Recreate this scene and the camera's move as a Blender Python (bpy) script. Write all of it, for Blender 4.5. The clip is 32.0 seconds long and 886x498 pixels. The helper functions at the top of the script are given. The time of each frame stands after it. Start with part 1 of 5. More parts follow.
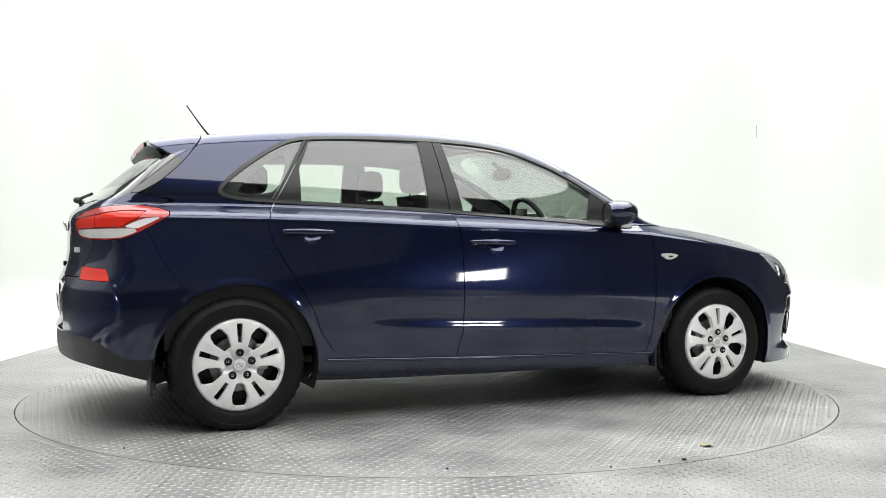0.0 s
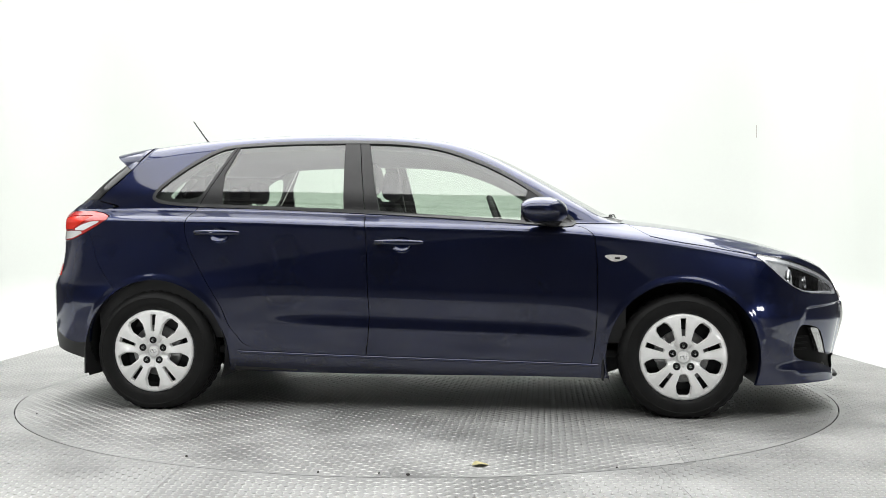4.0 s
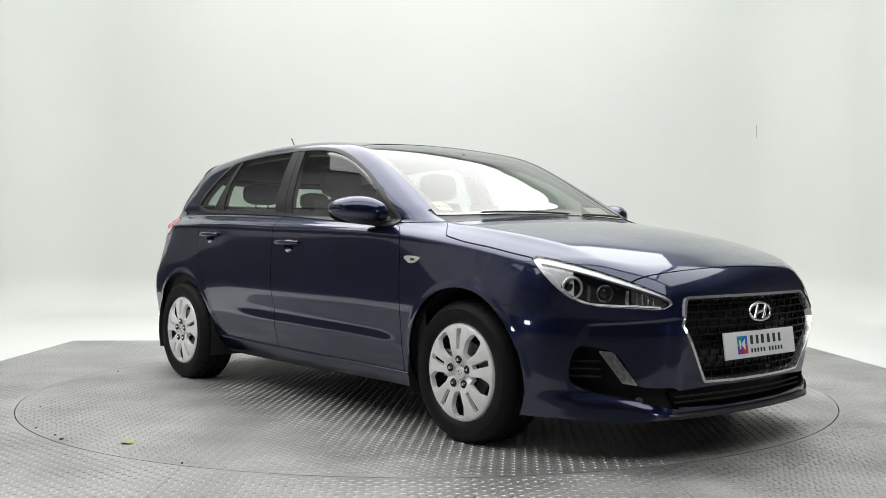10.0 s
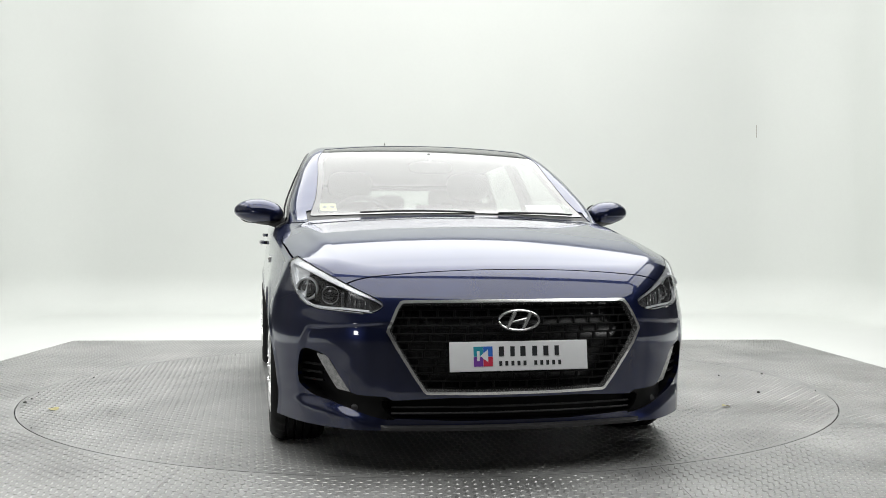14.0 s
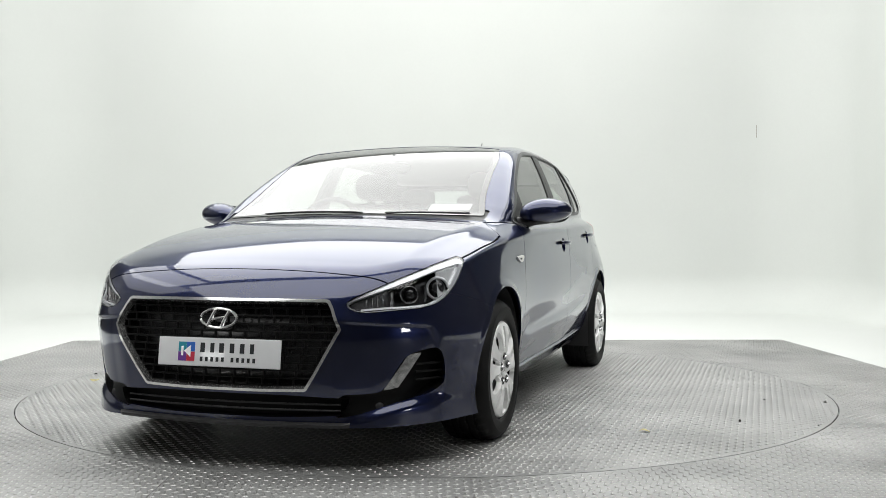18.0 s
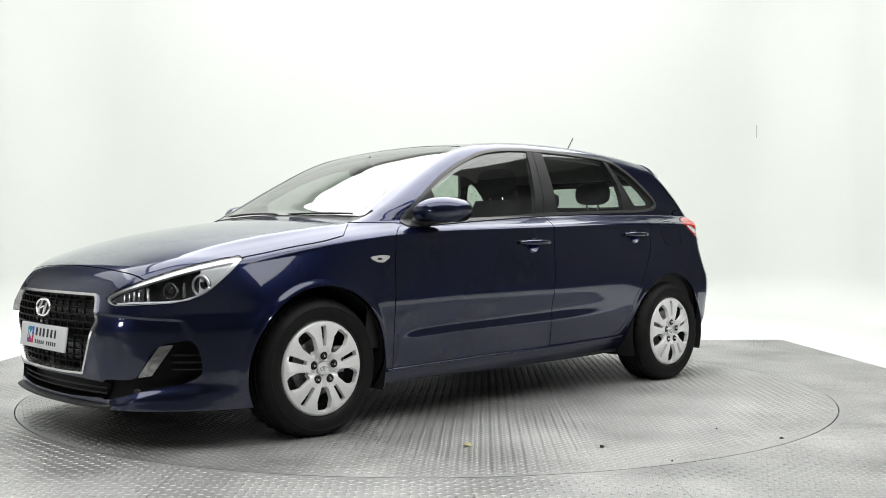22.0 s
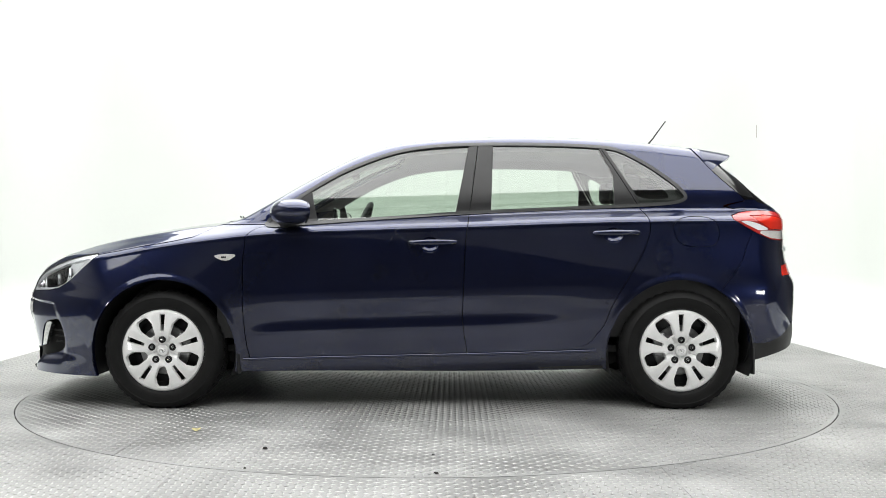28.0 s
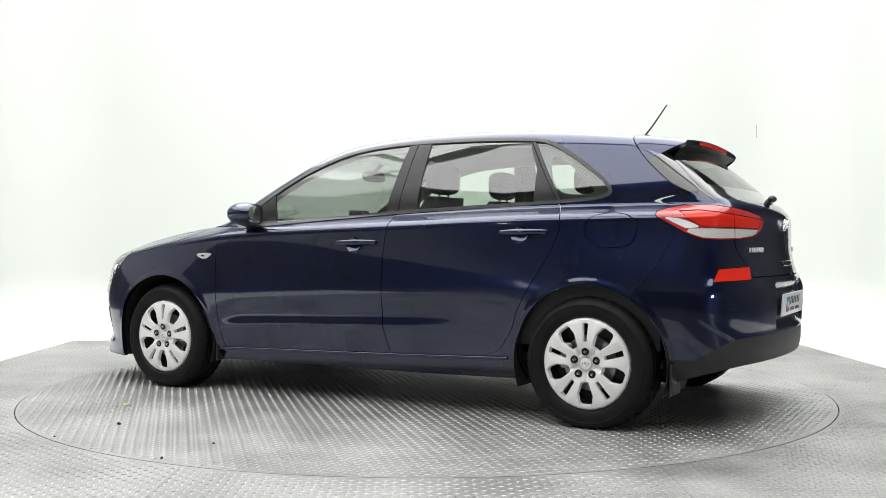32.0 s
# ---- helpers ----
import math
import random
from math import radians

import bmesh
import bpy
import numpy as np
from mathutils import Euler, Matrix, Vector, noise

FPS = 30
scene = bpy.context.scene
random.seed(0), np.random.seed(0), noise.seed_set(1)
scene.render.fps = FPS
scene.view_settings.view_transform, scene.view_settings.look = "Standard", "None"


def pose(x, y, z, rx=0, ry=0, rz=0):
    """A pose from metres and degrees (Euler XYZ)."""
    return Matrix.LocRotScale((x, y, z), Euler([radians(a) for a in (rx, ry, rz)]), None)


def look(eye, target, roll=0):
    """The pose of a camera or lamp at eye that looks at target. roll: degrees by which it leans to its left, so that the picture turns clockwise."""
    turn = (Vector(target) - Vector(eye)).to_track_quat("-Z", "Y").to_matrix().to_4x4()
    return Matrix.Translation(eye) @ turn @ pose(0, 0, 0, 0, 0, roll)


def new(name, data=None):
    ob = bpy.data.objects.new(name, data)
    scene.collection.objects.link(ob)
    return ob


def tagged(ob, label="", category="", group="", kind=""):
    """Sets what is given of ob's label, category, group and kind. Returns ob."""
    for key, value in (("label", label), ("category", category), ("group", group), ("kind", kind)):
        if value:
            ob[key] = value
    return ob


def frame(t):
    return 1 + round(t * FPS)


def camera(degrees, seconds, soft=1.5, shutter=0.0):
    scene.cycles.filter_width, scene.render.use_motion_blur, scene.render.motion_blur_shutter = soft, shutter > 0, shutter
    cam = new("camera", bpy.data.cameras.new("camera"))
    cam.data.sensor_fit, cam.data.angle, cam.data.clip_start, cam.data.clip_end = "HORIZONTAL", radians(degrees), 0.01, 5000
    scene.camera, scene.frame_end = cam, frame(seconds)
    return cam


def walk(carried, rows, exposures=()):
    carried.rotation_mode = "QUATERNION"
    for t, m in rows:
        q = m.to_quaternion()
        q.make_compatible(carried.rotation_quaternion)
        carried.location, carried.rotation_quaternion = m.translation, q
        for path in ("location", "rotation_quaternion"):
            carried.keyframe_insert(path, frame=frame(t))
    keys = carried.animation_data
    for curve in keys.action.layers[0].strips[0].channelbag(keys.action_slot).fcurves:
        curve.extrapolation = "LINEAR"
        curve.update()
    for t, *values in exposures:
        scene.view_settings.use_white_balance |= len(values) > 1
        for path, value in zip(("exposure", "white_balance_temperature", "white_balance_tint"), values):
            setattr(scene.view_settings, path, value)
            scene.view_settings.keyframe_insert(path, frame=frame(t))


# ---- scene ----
# The camera stands still on its stand in front of the turntable.
EYE = (0.0, -5.766, 0.851)
AIM = (0.1429, 4.233, 0.787)
cam = camera(49.0, 32.0, soft=0.8)
walk(cam, [(0, look(EYE, AIM)), (32, look(EYE, AIM))],
     exposures=[(0, 2.43), (3, 2.44), (6, 2.38), (8, 2.19), (9, 2.02), (11, 1.94), (14, 2.01), (17, 2.01), (19, 2.04), (21, 2.17), (23, 2.31), (25, 2.38), (29, 2.48), (32, 2.37)])

# ---- world and lights ----
world = bpy.data.worlds.new("studio_surroundings")
scene.world = world
world.use_nodes = True
world.node_tree.nodes["Background"].inputs[0].default_value = (0.9, 0.93, 0.95, 1)
world.node_tree.nodes["Background"].inputs[1].default_value = 0.0125


def softbox(name, eye, target, sx, sy, radiance):
    """A rectangular lamp with a diffuser: radiance times its area gives its watts."""
    d = bpy.data.lights.new(name, "AREA")
    d.shape, d.size, d.size_y, d.energy = "RECTANGLE", sx, sy, radiance * math.pi * sx * sy
    d.color = (0.995, 1.0, 0.986)
    ob = new(name, d)
    ob.matrix_world = look(eye, target)
    return ob


# a luminous ceiling of five panels over the turntable, a dimmer one nearer the camera, an added dim fill on one side,
# and a lamp on a stand either side of the camera
for x, w in ((-2.992, 2.4), (0.0, 3.58), (2.992, 2.4)):
    softbox("ceiling_softbox", (x, 2.35, 5.6), (x, 2.351, 0), w, 7.9, 0.79)
for x in (-5.22, 5.22):
    softbox("ceiling_softbox", (x, 0.9, 5.6), (x, 0.901, 0), 1.7, 5.4, 0.55)
# unseen fill panel, added to lighten what the side windows reflect
softbox("window_reflection_fill", (-7.4, 0.6, 6.2), (-7.4, 0.601, 0), 2.6, 7.0, 0.28)
softbox("ceiling_softbox", (0, -3.7, 5.4), (0, -1.3, 0.5), 11.6, 3.6, 0.56)
for x, w in ((-4.65, 0.45), (4.75, 0.6)):
    softbox("stand_lamp", (x, -5.2, 0.8), (0, -0.6, 0.7), w, 0.42, 4.2)


# ---- materials ----
def material(name, color, rough=0.5, metal=0.0, coat=0.0, spec=0.5, vary=0.0, scale=8.0, bump=0.0, fine=200.0, rough_vary=0.0):
    """A Principled surface; its colour and gloss vary over patches of 1/scale m, with relief of 1/fine m."""
    m = bpy.data.materials.new(name)
    m.use_nodes = True
    n, l = m.node_tree.nodes, m.node_tree.links
    b = n["Principled BSDF"]
    b.inputs["Base Color"].default_value = (*color, 1)
    b.inputs["Roughness"].default_value = rough
    b.inputs["Metallic"].default_value = metal
    b.inputs["Coat Weight"].default_value = coat
    b.inputs["Coat Roughness"].default_value = 0.045
    b.inputs["Coat IOR"].default_value = 1.66
    b.inputs["Specular IOR Level"].default_value = spec
    if vary or bump or rough_vary:
        tc = n.new("ShaderNodeTexCoord")
        big, small = n.new("ShaderNodeTexNoise"), n.new("ShaderNodeTexNoise")
        for t, sc in ((big, scale), (small, fine)):
            t.inputs["Scale"].default_value, t.inputs["Detail"].default_value = sc, 4.0
            l.new(tc.outputs["Object"], t.inputs["Vector"])
        if vary:
            mix = n.new("ShaderNodeMix")
            mix.data_type = "RGBA"
            mix.inputs[6].default_value = (*[c * (1 - vary) for c in color], 1)
            mix.inputs[7].default_value = (*[min(1, c * (1 + vary)) for c in color], 1)
            avg = n.new("ShaderNodeMath")
            avg.operation = "MULTIPLY_ADD"
            avg.inputs[1].default_value, avg.inputs[2].default_value = 0.35, 0.32
            l.new(small.outputs["Fac"], avg.inputs[0])
            add = n.new("ShaderNodeMath")
            add.operation = "MULTIPLY"
            l.new(big.outputs["Fac"], add.inputs[0])
            l.new(avg.outputs[0], add.inputs[1])
            stretch = n.new("ShaderNodeMapRange")
            stretch.inputs[1].default_value, stretch.inputs[2].default_value = 0.14, 0.36
            l.new(add.outputs[0], stretch.inputs[0])
            l.new(stretch.outputs[0], mix.inputs[0])
            l.new(mix.outputs[2], b.inputs["Base Color"])
        if rough_vary:
            r = n.new("ShaderNodeMapRange")
            r.inputs[1].default_value, r.inputs[2].default_value = 0.3, 0.7
            r.inputs[3].default_value, r.inputs[4].default_value = rough - rough_vary, rough + rough_vary
            l.new(big.outputs["Fac"], r.inputs[0])
            l.new(r.outputs[0], b.inputs["Roughness"])
        if bump:
            bp = n.new("ShaderNodeBump")
            bp.inputs["Strength"].default_value, bp.inputs["Distance"].default_value = 0.5, bump
            l.new(small.outputs["Fac"], bp.inputs["Height"])
            l.new(bp.outputs[0], b.inputs["Normal"])
    return m


def glass(name, tint, base=0.08, rough=0.0):
    """A thin pane: it lets light through, tinted, and reflects more towards its edges, as both its faces do together."""
    m = bpy.data.materials.new(name)
    m.use_nodes = True
    n, l = m.node_tree.nodes, m.node_tree.links
    n.remove(n["Principled BSDF"])
    clear, shine, edge, mix = n.new("ShaderNodeBsdfTransparent"), n.new("ShaderNodeBsdfGlossy"), n.new("ShaderNodeLayerWeight"), n.new("ShaderNodeMixShader")
    clear.inputs[0].default_value = (*tint, 1)
    shine.inputs["Roughness"].default_value = rough
    power, gloss = n.new("ShaderNodeMath"), n.new("ShaderNodeMath")
    power.operation, power.inputs[1].default_value = "POWER", 4.0
    gloss.operation, gloss.inputs[1].default_value, gloss.inputs[2].default_value = "MULTIPLY_ADD", 0.9, base
    l.new(edge.outputs["Facing"], power.inputs[0])
    l.new(power.outputs[0], gloss.inputs[0])
    l.new(gloss.outputs[0], mix.inputs[0])
    l.new(clear.outputs[0], mix.inputs[1])
    l.new(shine.outputs[0], mix.inputs[2])
    l.new(mix.outputs[0], n["Material Output"].inputs["Surface"])
    return m


PAINT = material("navy_paint", (0.0105, 0.0155, 0.056), 0.29, 0.85, 1.0, 0.0, 0.12, 3.0, 0.0, 900.0)
PAINT.node_tree.nodes["Principled BSDF"].inputs["Specular Tint"].default_value = (0.75, 0.77, 0.85, 1)
PAINT.node_tree.nodes["Principled BSDF"].inputs["Coat IOR"].default_value = 1.72
WHITE = material("white_painted_cove", (0.592, 0.609, 0.588), 0.75, vary=0.02, scale=0.7, fine=30.0)
# two tones for unseen walls, set by what the car should reflect
GREY_REFLECTED = material("grey_reflected_wall", (0.55, 0.55, 0.55), 0.8, vary=0.2, scale=0.5)
DARK_REFLECTED = material("dark_reflected_wall", (0.12, 0.12, 0.125), 0.8, vary=0.2, scale=0.5)
CEILING = material("pale_ceiling", (0.6, 0.6, 0.6), 0.8, vary=0.05, scale=1.0)
PLATE = material("worn_tread_plate", (0.315, 0.316, 0.31), 0.5, 0.5, 0.0, 0.5, 0.28, 2.2, 0.0006, 120.0, 0.1)
TREAD = material("worn_tread_tops", (0.455, 0.455, 0.445), 0.4, 0.8, 0.0, 0.5, 0.2, 2.2, 0.0, 120.0, 0.1)
GRILLE_BLACK = material("matt_grille_black", (0.005, 0.005, 0.005), 0.5, spec=0.14)
FOG_LENS = material("smoked_clear_lens", (0.34, 0.34, 0.34), 0.2, 0.8, 1.0, vary=0.5, scale=60.0)
RUBBER = material("tyre_rubber", (0.009, 0.009, 0.009), 0.6, spec=0.2, vary=0.3, scale=12.0, bump=0.0008, fine=260.0)
SILVER = material("silver_wheel_paint", (0.95, 0.95, 0.94), 0.3, 0.1, 0.6, vary=0.05, scale=20.0)
DISC_STEEL = material("bright_worn_steel", (0.36, 0.36, 0.36), 0.4, 0.8, vary=0.3, scale=30.0)
STEEL = material("dark_steel", (0.03, 0.03, 0.032), 0.5, 0.6, vary=0.3, scale=20.0)
BLACK = material("black_plastic", (0.024, 0.024, 0.025), 0.48, vary=0.2, scale=9.0, bump=0.0004, fine=700.0)
GLOSS_BLACK = material("gloss_black_trim", (0.006, 0.006, 0.007), 0.12, coat=0.8)
TRIM_GREY = material("satin_black_window_trim", (0.06, 0.061, 0.062), 0.38, vary=0.15, scale=15.0)
PILLAR_FILM = material("dull_black_pillar_film", (0.03, 0.03, 0.031), 0.42, vary=0.15, scale=10.0, bump=0.0003, fine=500.0)
BRIGHT_TRIM = material("bright_satin_trim", (0.9, 0.9, 0.89), 0.13, 0.9, 0.3)
CHROME = material("bright_chrome", (0.78, 0.78, 0.79), 0.08, 1.0)
SATIN_CHROME = material("satin_chrome", (0.6, 0.6, 0.61), 0.22, 1.0)
REFLECTOR = material("lamp_reflector", (0.85, 0.86, 0.88), 0.28, 0.6)
LAMP_SILVER = material("silvered_lamp_bowl", (0.82, 0.83, 0.84), 0.25, 0.4)
LAMP_TIP = material("grey_reflector_facets", (0.15, 0.15, 0.155), 0.2, 0.7, vary=0.5, scale=70.0)
LAMP_GREY = material("grey_lamp_interior", (0.07, 0.07, 0.072), 0.25, 0.6)
LAMP_BLACK = material("lamp_bezel_black", (0.01, 0.01, 0.011), 0.25)
LAMP_RED = material("red_lamp_lens", (0.75, 0.026, 0.01), 0.22, 0.0, 0.25, 0.3, vary=0.06, scale=40.0)
LAMP_PINK = material("pale_red_lamp_rim", (0.45, 0.03, 0.028), 0.18, 0.0, 0.4)
LAMP_DEEP_RED = material("deep_red_lamp_lens", (0.2, 0.004, 0.006), 0.15, 0.0, 1.0)
LAMP_WHITE = material("frosted_lamp_lens", (0.66, 0.65, 0.63), 0.15, 0.0, 1.0, vary=0.12, scale=90.0)
CLOTH = material("charcoal_seat_cloth", (0.032, 0.032, 0.034), 0.9, vary=0.35, scale=25.0, bump=0.001, fine=600.0)
CABIN = material("black_cabin_plastic", (0.026, 0.026, 0.027), 0.6, vary=0.2, scale=10.0, bump=0.0005, fine=500.0)
LINING = material("pale_grey_roof_lining", (0.33, 0.33, 0.32), 0.9, vary=0.08, scale=15.0)
PLATE_WHITE = material("white_number_plate", (0.88, 0.89, 0.9), 0.35, coat=0.3, vary=0.02, scale=20.0)
INK = material("dark_print", (0.02, 0.022, 0.025), 0.5)
PRINT_BLUE = material("blue_print", (0.03, 0.16, 0.62), 0.5)
PRINT_TEAL = material("teal_print", (0.02, 0.32, 0.42), 0.5)
PRINT_RED = material("red_print", (0.62, 0.03, 0.07), 0.5)
PRINT_PURPLE = material("purple_print", (0.18, 0.05, 0.35), 0.5)
YELLOW = material("pale_yellow_sticker", (0.68, 0.68, 0.36), 0.5)
PAPER = material("white_paper", (0.75, 0.76, 0.75), 0.6)
LEAF_DRY = material("dry_leaf", (0.4, 0.36, 0.18), 0.8, vary=0.3, scale=60.0)
SCUFF = material("grey_scuff", (0.3, 0.3, 0.27), 0.8)
UNSEEN_FLOOR = material("dark_reflected_floor", (0.055, 0.055, 0.055), 0.6, vary=0.3, scale=1.2, fine=40.0)
DIRT = material("dark_grit", (0.03, 0.028, 0.025), 0.9)
SCREEN_GLASS = glass("laminated_windscreen_glass", (0.46, 0.5, 0.47), 0.155)
SIDE_GLASS = glass("green_tinted_side_glass", (0.72, 0.8, 0.73), 0.155)
REAR_GLASS = glass("tinted_rear_glass", (0.6, 0.66, 0.62))
LENS_GLASS = glass("clear_lamp_lens", (0.92, 0.93, 0.94), 0.06)


# ---- the shape of the car's skin, x forwards, y to its left, z up ----
def curve(*pts):
    """A smooth curve through (x, y) points given in rising x, level beyond its ends."""
    px = np.array([p[0] for p in pts], float)
    py = np.array([p[1] for p in pts], float)
    h, d = np.diff(px), np.diff(py) / np.diff(px)
    m = np.concatenate([[d[0]], (d[:-1] * h[1:] + d[1:] * h[:-1]) / (h[:-1] + h[1:]), [d[-1]]])

    def at(x):
        x = np.clip(np.asarray(x, float), px[0], px[-1])
        i = np.clip(np.searchsorted(px, x) - 1, 0, len(h) - 1)
        s = (x - px[i]) / h[i]
        return ((1 + 2 * s) * (1 - s) ** 2 * py[i] + s * (1 - s) ** 2 * h[i] * m[i]
                + s * s * (3 - 2 * s) * py[i + 1] - s * s * (1 - s) * h[i] * m[i + 1])
    return at


def step(a, b, x):
    """Runs smoothly from 0 at a to 1 at b; a may lie above b."""
    s = np.clip((x - a) / (b - a), 0, 1)
    return s * s * (3 - 2 * s)


def round_max(a, b, k):
    h = np.maximum(k - np.abs(a - b), 0) / k
    return np.maximum(a, b) + h * h * k / 4


CENTRE = curve((-2.3, 1.2), (-1.9, 1.31), (-1.65, 1.36), (-1.4, 1.393), (-1.1, 1.42), (-0.8, 1.439), (-0.45, 1.445),
               (-0.2, 1.438), (0.0, 1.422), (0.15, 1.402), (0.3, 1.365), (0.45, 1.307), (0.6, 1.232), (0.75, 1.15),
               (0.9, 1.065), (1.0, 1.012), (1.1, 0.982), (1.25, 0.962), (1.4, 0.94), (1.6, 0.905), (1.8, 0.858), (2.0, 0.79),
               (2.1, 0.745), (2.2, 0.68), (2.4, 0.5))
NOSE = curve((0.1, 2.17), (0.15, 2.18), (0.2, 2.182), (0.26, 2.186), (0.31, 2.198), (0.4, 2.216), (0.5, 2.23), (0.55, 2.224), (0.605, 2.205), (0.66, 2.19), (0.75, 2.155), (0.9, 2.06))
TAIL = curve((0.15, -1.95), (0.22, -2.03), (0.33, -2.075), (0.45, -2.08), (0.56, -2.085), (0.64, -2.082), (0.7, -2.055), (0.8, -2.03), (0.9, -2.025),
             (1.0, -2.01), (1.1, -1.893), (1.2, -1.775), (1.3, -1.65), (1.45, -1.48))
CREASE = curve((-2.1, 0.972), (-1.6, 0.975), (-1.17, 0.971), (-0.88, 0.965), (-0.25, 0.943), (0.13, 0.932), (0.88, 0.898),
               (1.3, 0.85), (1.65, 0.79), (2.0, 0.72))
SECTION = curve((-0.85, -0.2), (-0.78, -0.15), (-0.72, -0.093), (-0.66, -0.06), (-0.62, -0.047), (-0.58, -0.0375), (-0.55, -0.0275), (-0.53, -0.0215), (-0.515, -0.0192), (-0.505, -0.0195),
                (-0.475, -0.0222), (-0.45, -0.0205), (-0.41, -0.0125), (-0.37, -0.004), (-0.33, -0.0005), (-0.29, 0.0), (-0.23, -0.0009), (-0.18, -0.003), (-0.13, -0.0064), (-0.08, -0.011), (-0.03, -0.017), (-0.006, -0.0205), (0.006, -0.031),
                (0.03, -0.067), (0.052, -0.1), (0.07, -0.106), (0.12, -0.112), (0.25, -0.155), (0.43, -0.24), (0.6, -0.34))
# the flank below the shoulder is smoothed so that its reflections flow
_d = np.linspace(-0.9, 0.6, 1501)
_s = SECTION(_d)
_k = np.exp(-np.linspace(-3, 3, 41) ** 2 / 2)
_soft = np.convolve(np.pad(_s, 20, mode="edge"), _k / _k.sum(), mode="valid")
_s = np.where(_d < -0.05, _soft + (_s - _soft) * step(-0.12, -0.05, _d), _s)


# the scoop over the sill belongs to the front door and dies out towards the rear wheel
PLAIN_SIDE = curve((-0.85, -0.2), (-0.78, -0.15), (-0.72, -0.098), (-0.66, -0.064), (-0.6, -0.044), (-0.55, -0.0315), (-0.5, -0.0225), (-0.45, -0.0148), (-0.41, -0.0095), (-0.37, -0.005),
                   (-0.33, -0.0016), (-0.29, 0.0))
_plain = np.where(_d < -0.29, PLAIN_SIDE(_d), _s)


def SECTION(d, x):
    scoop = step(-0.95, -0.25, x) * step(0.98, 0.72, x)
    d = np.where(d < -0.35, -0.35 + (d + 0.35) * (1 - 0.55 * step(1.45, 1.65, x)), d)
    return np.interp(d, _d, _s) * scoop + np.interp(d, _d, _plain) * (1 - scoop)


WIDE_LOW = curve((-2.1, 0.79), (-1.7, 0.868), (-1.325, 0.892), (-1.0, 0.885), (0.0, 0.886), (1.0, 0.886), (1.325, 0.905), (1.67, 0.884), (1.85, 0.855), (2.1, 0.78))
WIDE_HIGH = curve((-2.0, 0.73), (-1.62, 0.8), (-1.37, 0.83), (-1.0, 0.856), (-0.5, 0.874), (0.0, 0.885), (0.5, 0.89), (1.0, 0.882), (1.3, 0.855), (1.67, 0.805), (2.1, 0.74))


REAR_FOLD = curve((0.4, 1.3), (0.425, 1.255), (0.472, 1.125), (0.51, 1.04), (0.55, 1.015), (0.616, 1.045), (0.677, 1.105), (0.72, 1.16))
FRONT_FOLD = curve((0.2, 1.1), (0.28, 1.07), (0.345, 1.065), (0.42, 1.09), (0.475, 1.113), (0.537, 1.165), (0.6, 1.24))


def skin(x, y, z, tail=True):
    """Below zero inside the car's outer skin, above it outside; roughly metres."""
    y = np.abs(y)
    end = step(0.8, 1.15, np.abs(x))
    w = step(0.62 - 0.1 * end, 0.92 + 0.05 * end, z)
    lip = step(0.405, 0.372, np.hypot(np.abs(x) - 1.325, z - 0.295))
    side = y - (WIDE_LOW(x) * (1 - w) + WIDE_HIGH(x) * w + SECTION(z - CREASE(x), x) + 0.0045 * lip)
    if not tail:
        side = side + 0.35 * np.maximum(0, -1.49 - x)
    front = x - NOSE(z) + 0.24 * y * y + 1.9 * np.maximum(0, y - 0.47) ** 2
    u = x - y
    ledge = 0.563 - 0.09 * np.maximum(0, y - 0.48)
    front += 0.013 * step(ledge + 0.004, ledge - 0.012, z) * step(0.44, 0.53, y) * step(-0.01, 0.06, u - FRONT_FOLD(z)) * step(0.2, 0.28, z)
    blade = 0.172 + 0.065 * step(0.46, 0.74, y)
    front -= 0.022 * step(blade + 0.042, blade - 0.008, z) * step(0.44, 0.62, y) * step(0.86, 0.74, y)
    u0 = x + y
    rear = TAIL(z) + 0.22 * y * y + 0.6 * np.maximum(0, y - 0.45) ** 2 - x
    rear += 0.028 * step(0.345, 0.285, y) * step(0.44, 0.49, z) * step(0.68, 0.63, z)
    bend = 0.1 * step(0, 0.5, x) - 0.15 * step(-1.0, -1.4, x)
    xe = x + bend * y * y
    slope = (CENTRE(xe + 0.01) - CENTRE(xe - 0.01)) / 0.02
    top = (z - CENTRE(xe) + 0.065 * y * y) / np.sqrt(1 + slope * slope)
    f = round_max(top, side, 0.07)
    f = round_max(f, front, 0.09)
    if not tail:
        return f
    fold = -u0 - REAR_FOLD(z)
    fold = np.exp(-(fold / np.where(fold < 0, 0.03, 0.08)) ** 2) * step(-1.7, -1.78, x) * step(0.71, 0.66, z) * step(0.37, 0.43, z)
    return round_max(f, rear, 0.08) - 0.003 * fold


AXIS_Z, AXIS_END = 0.55, 1.5


def cast_rays(o, d):
    lo, hi = np.zeros(len(o)), np.full(len(o), 1.6)
    for _ in range(22):
        mid = (lo + hi) / 2
        p = o + d * mid[:, None]
        inside = skin(p[:, 0], p[:, 1], p[:, 2]) < 0
        lo, hi = np.where(inside, mid, lo), np.where(inside, hi, mid)
    return o + d * ((lo + hi) / 2)[:, None]


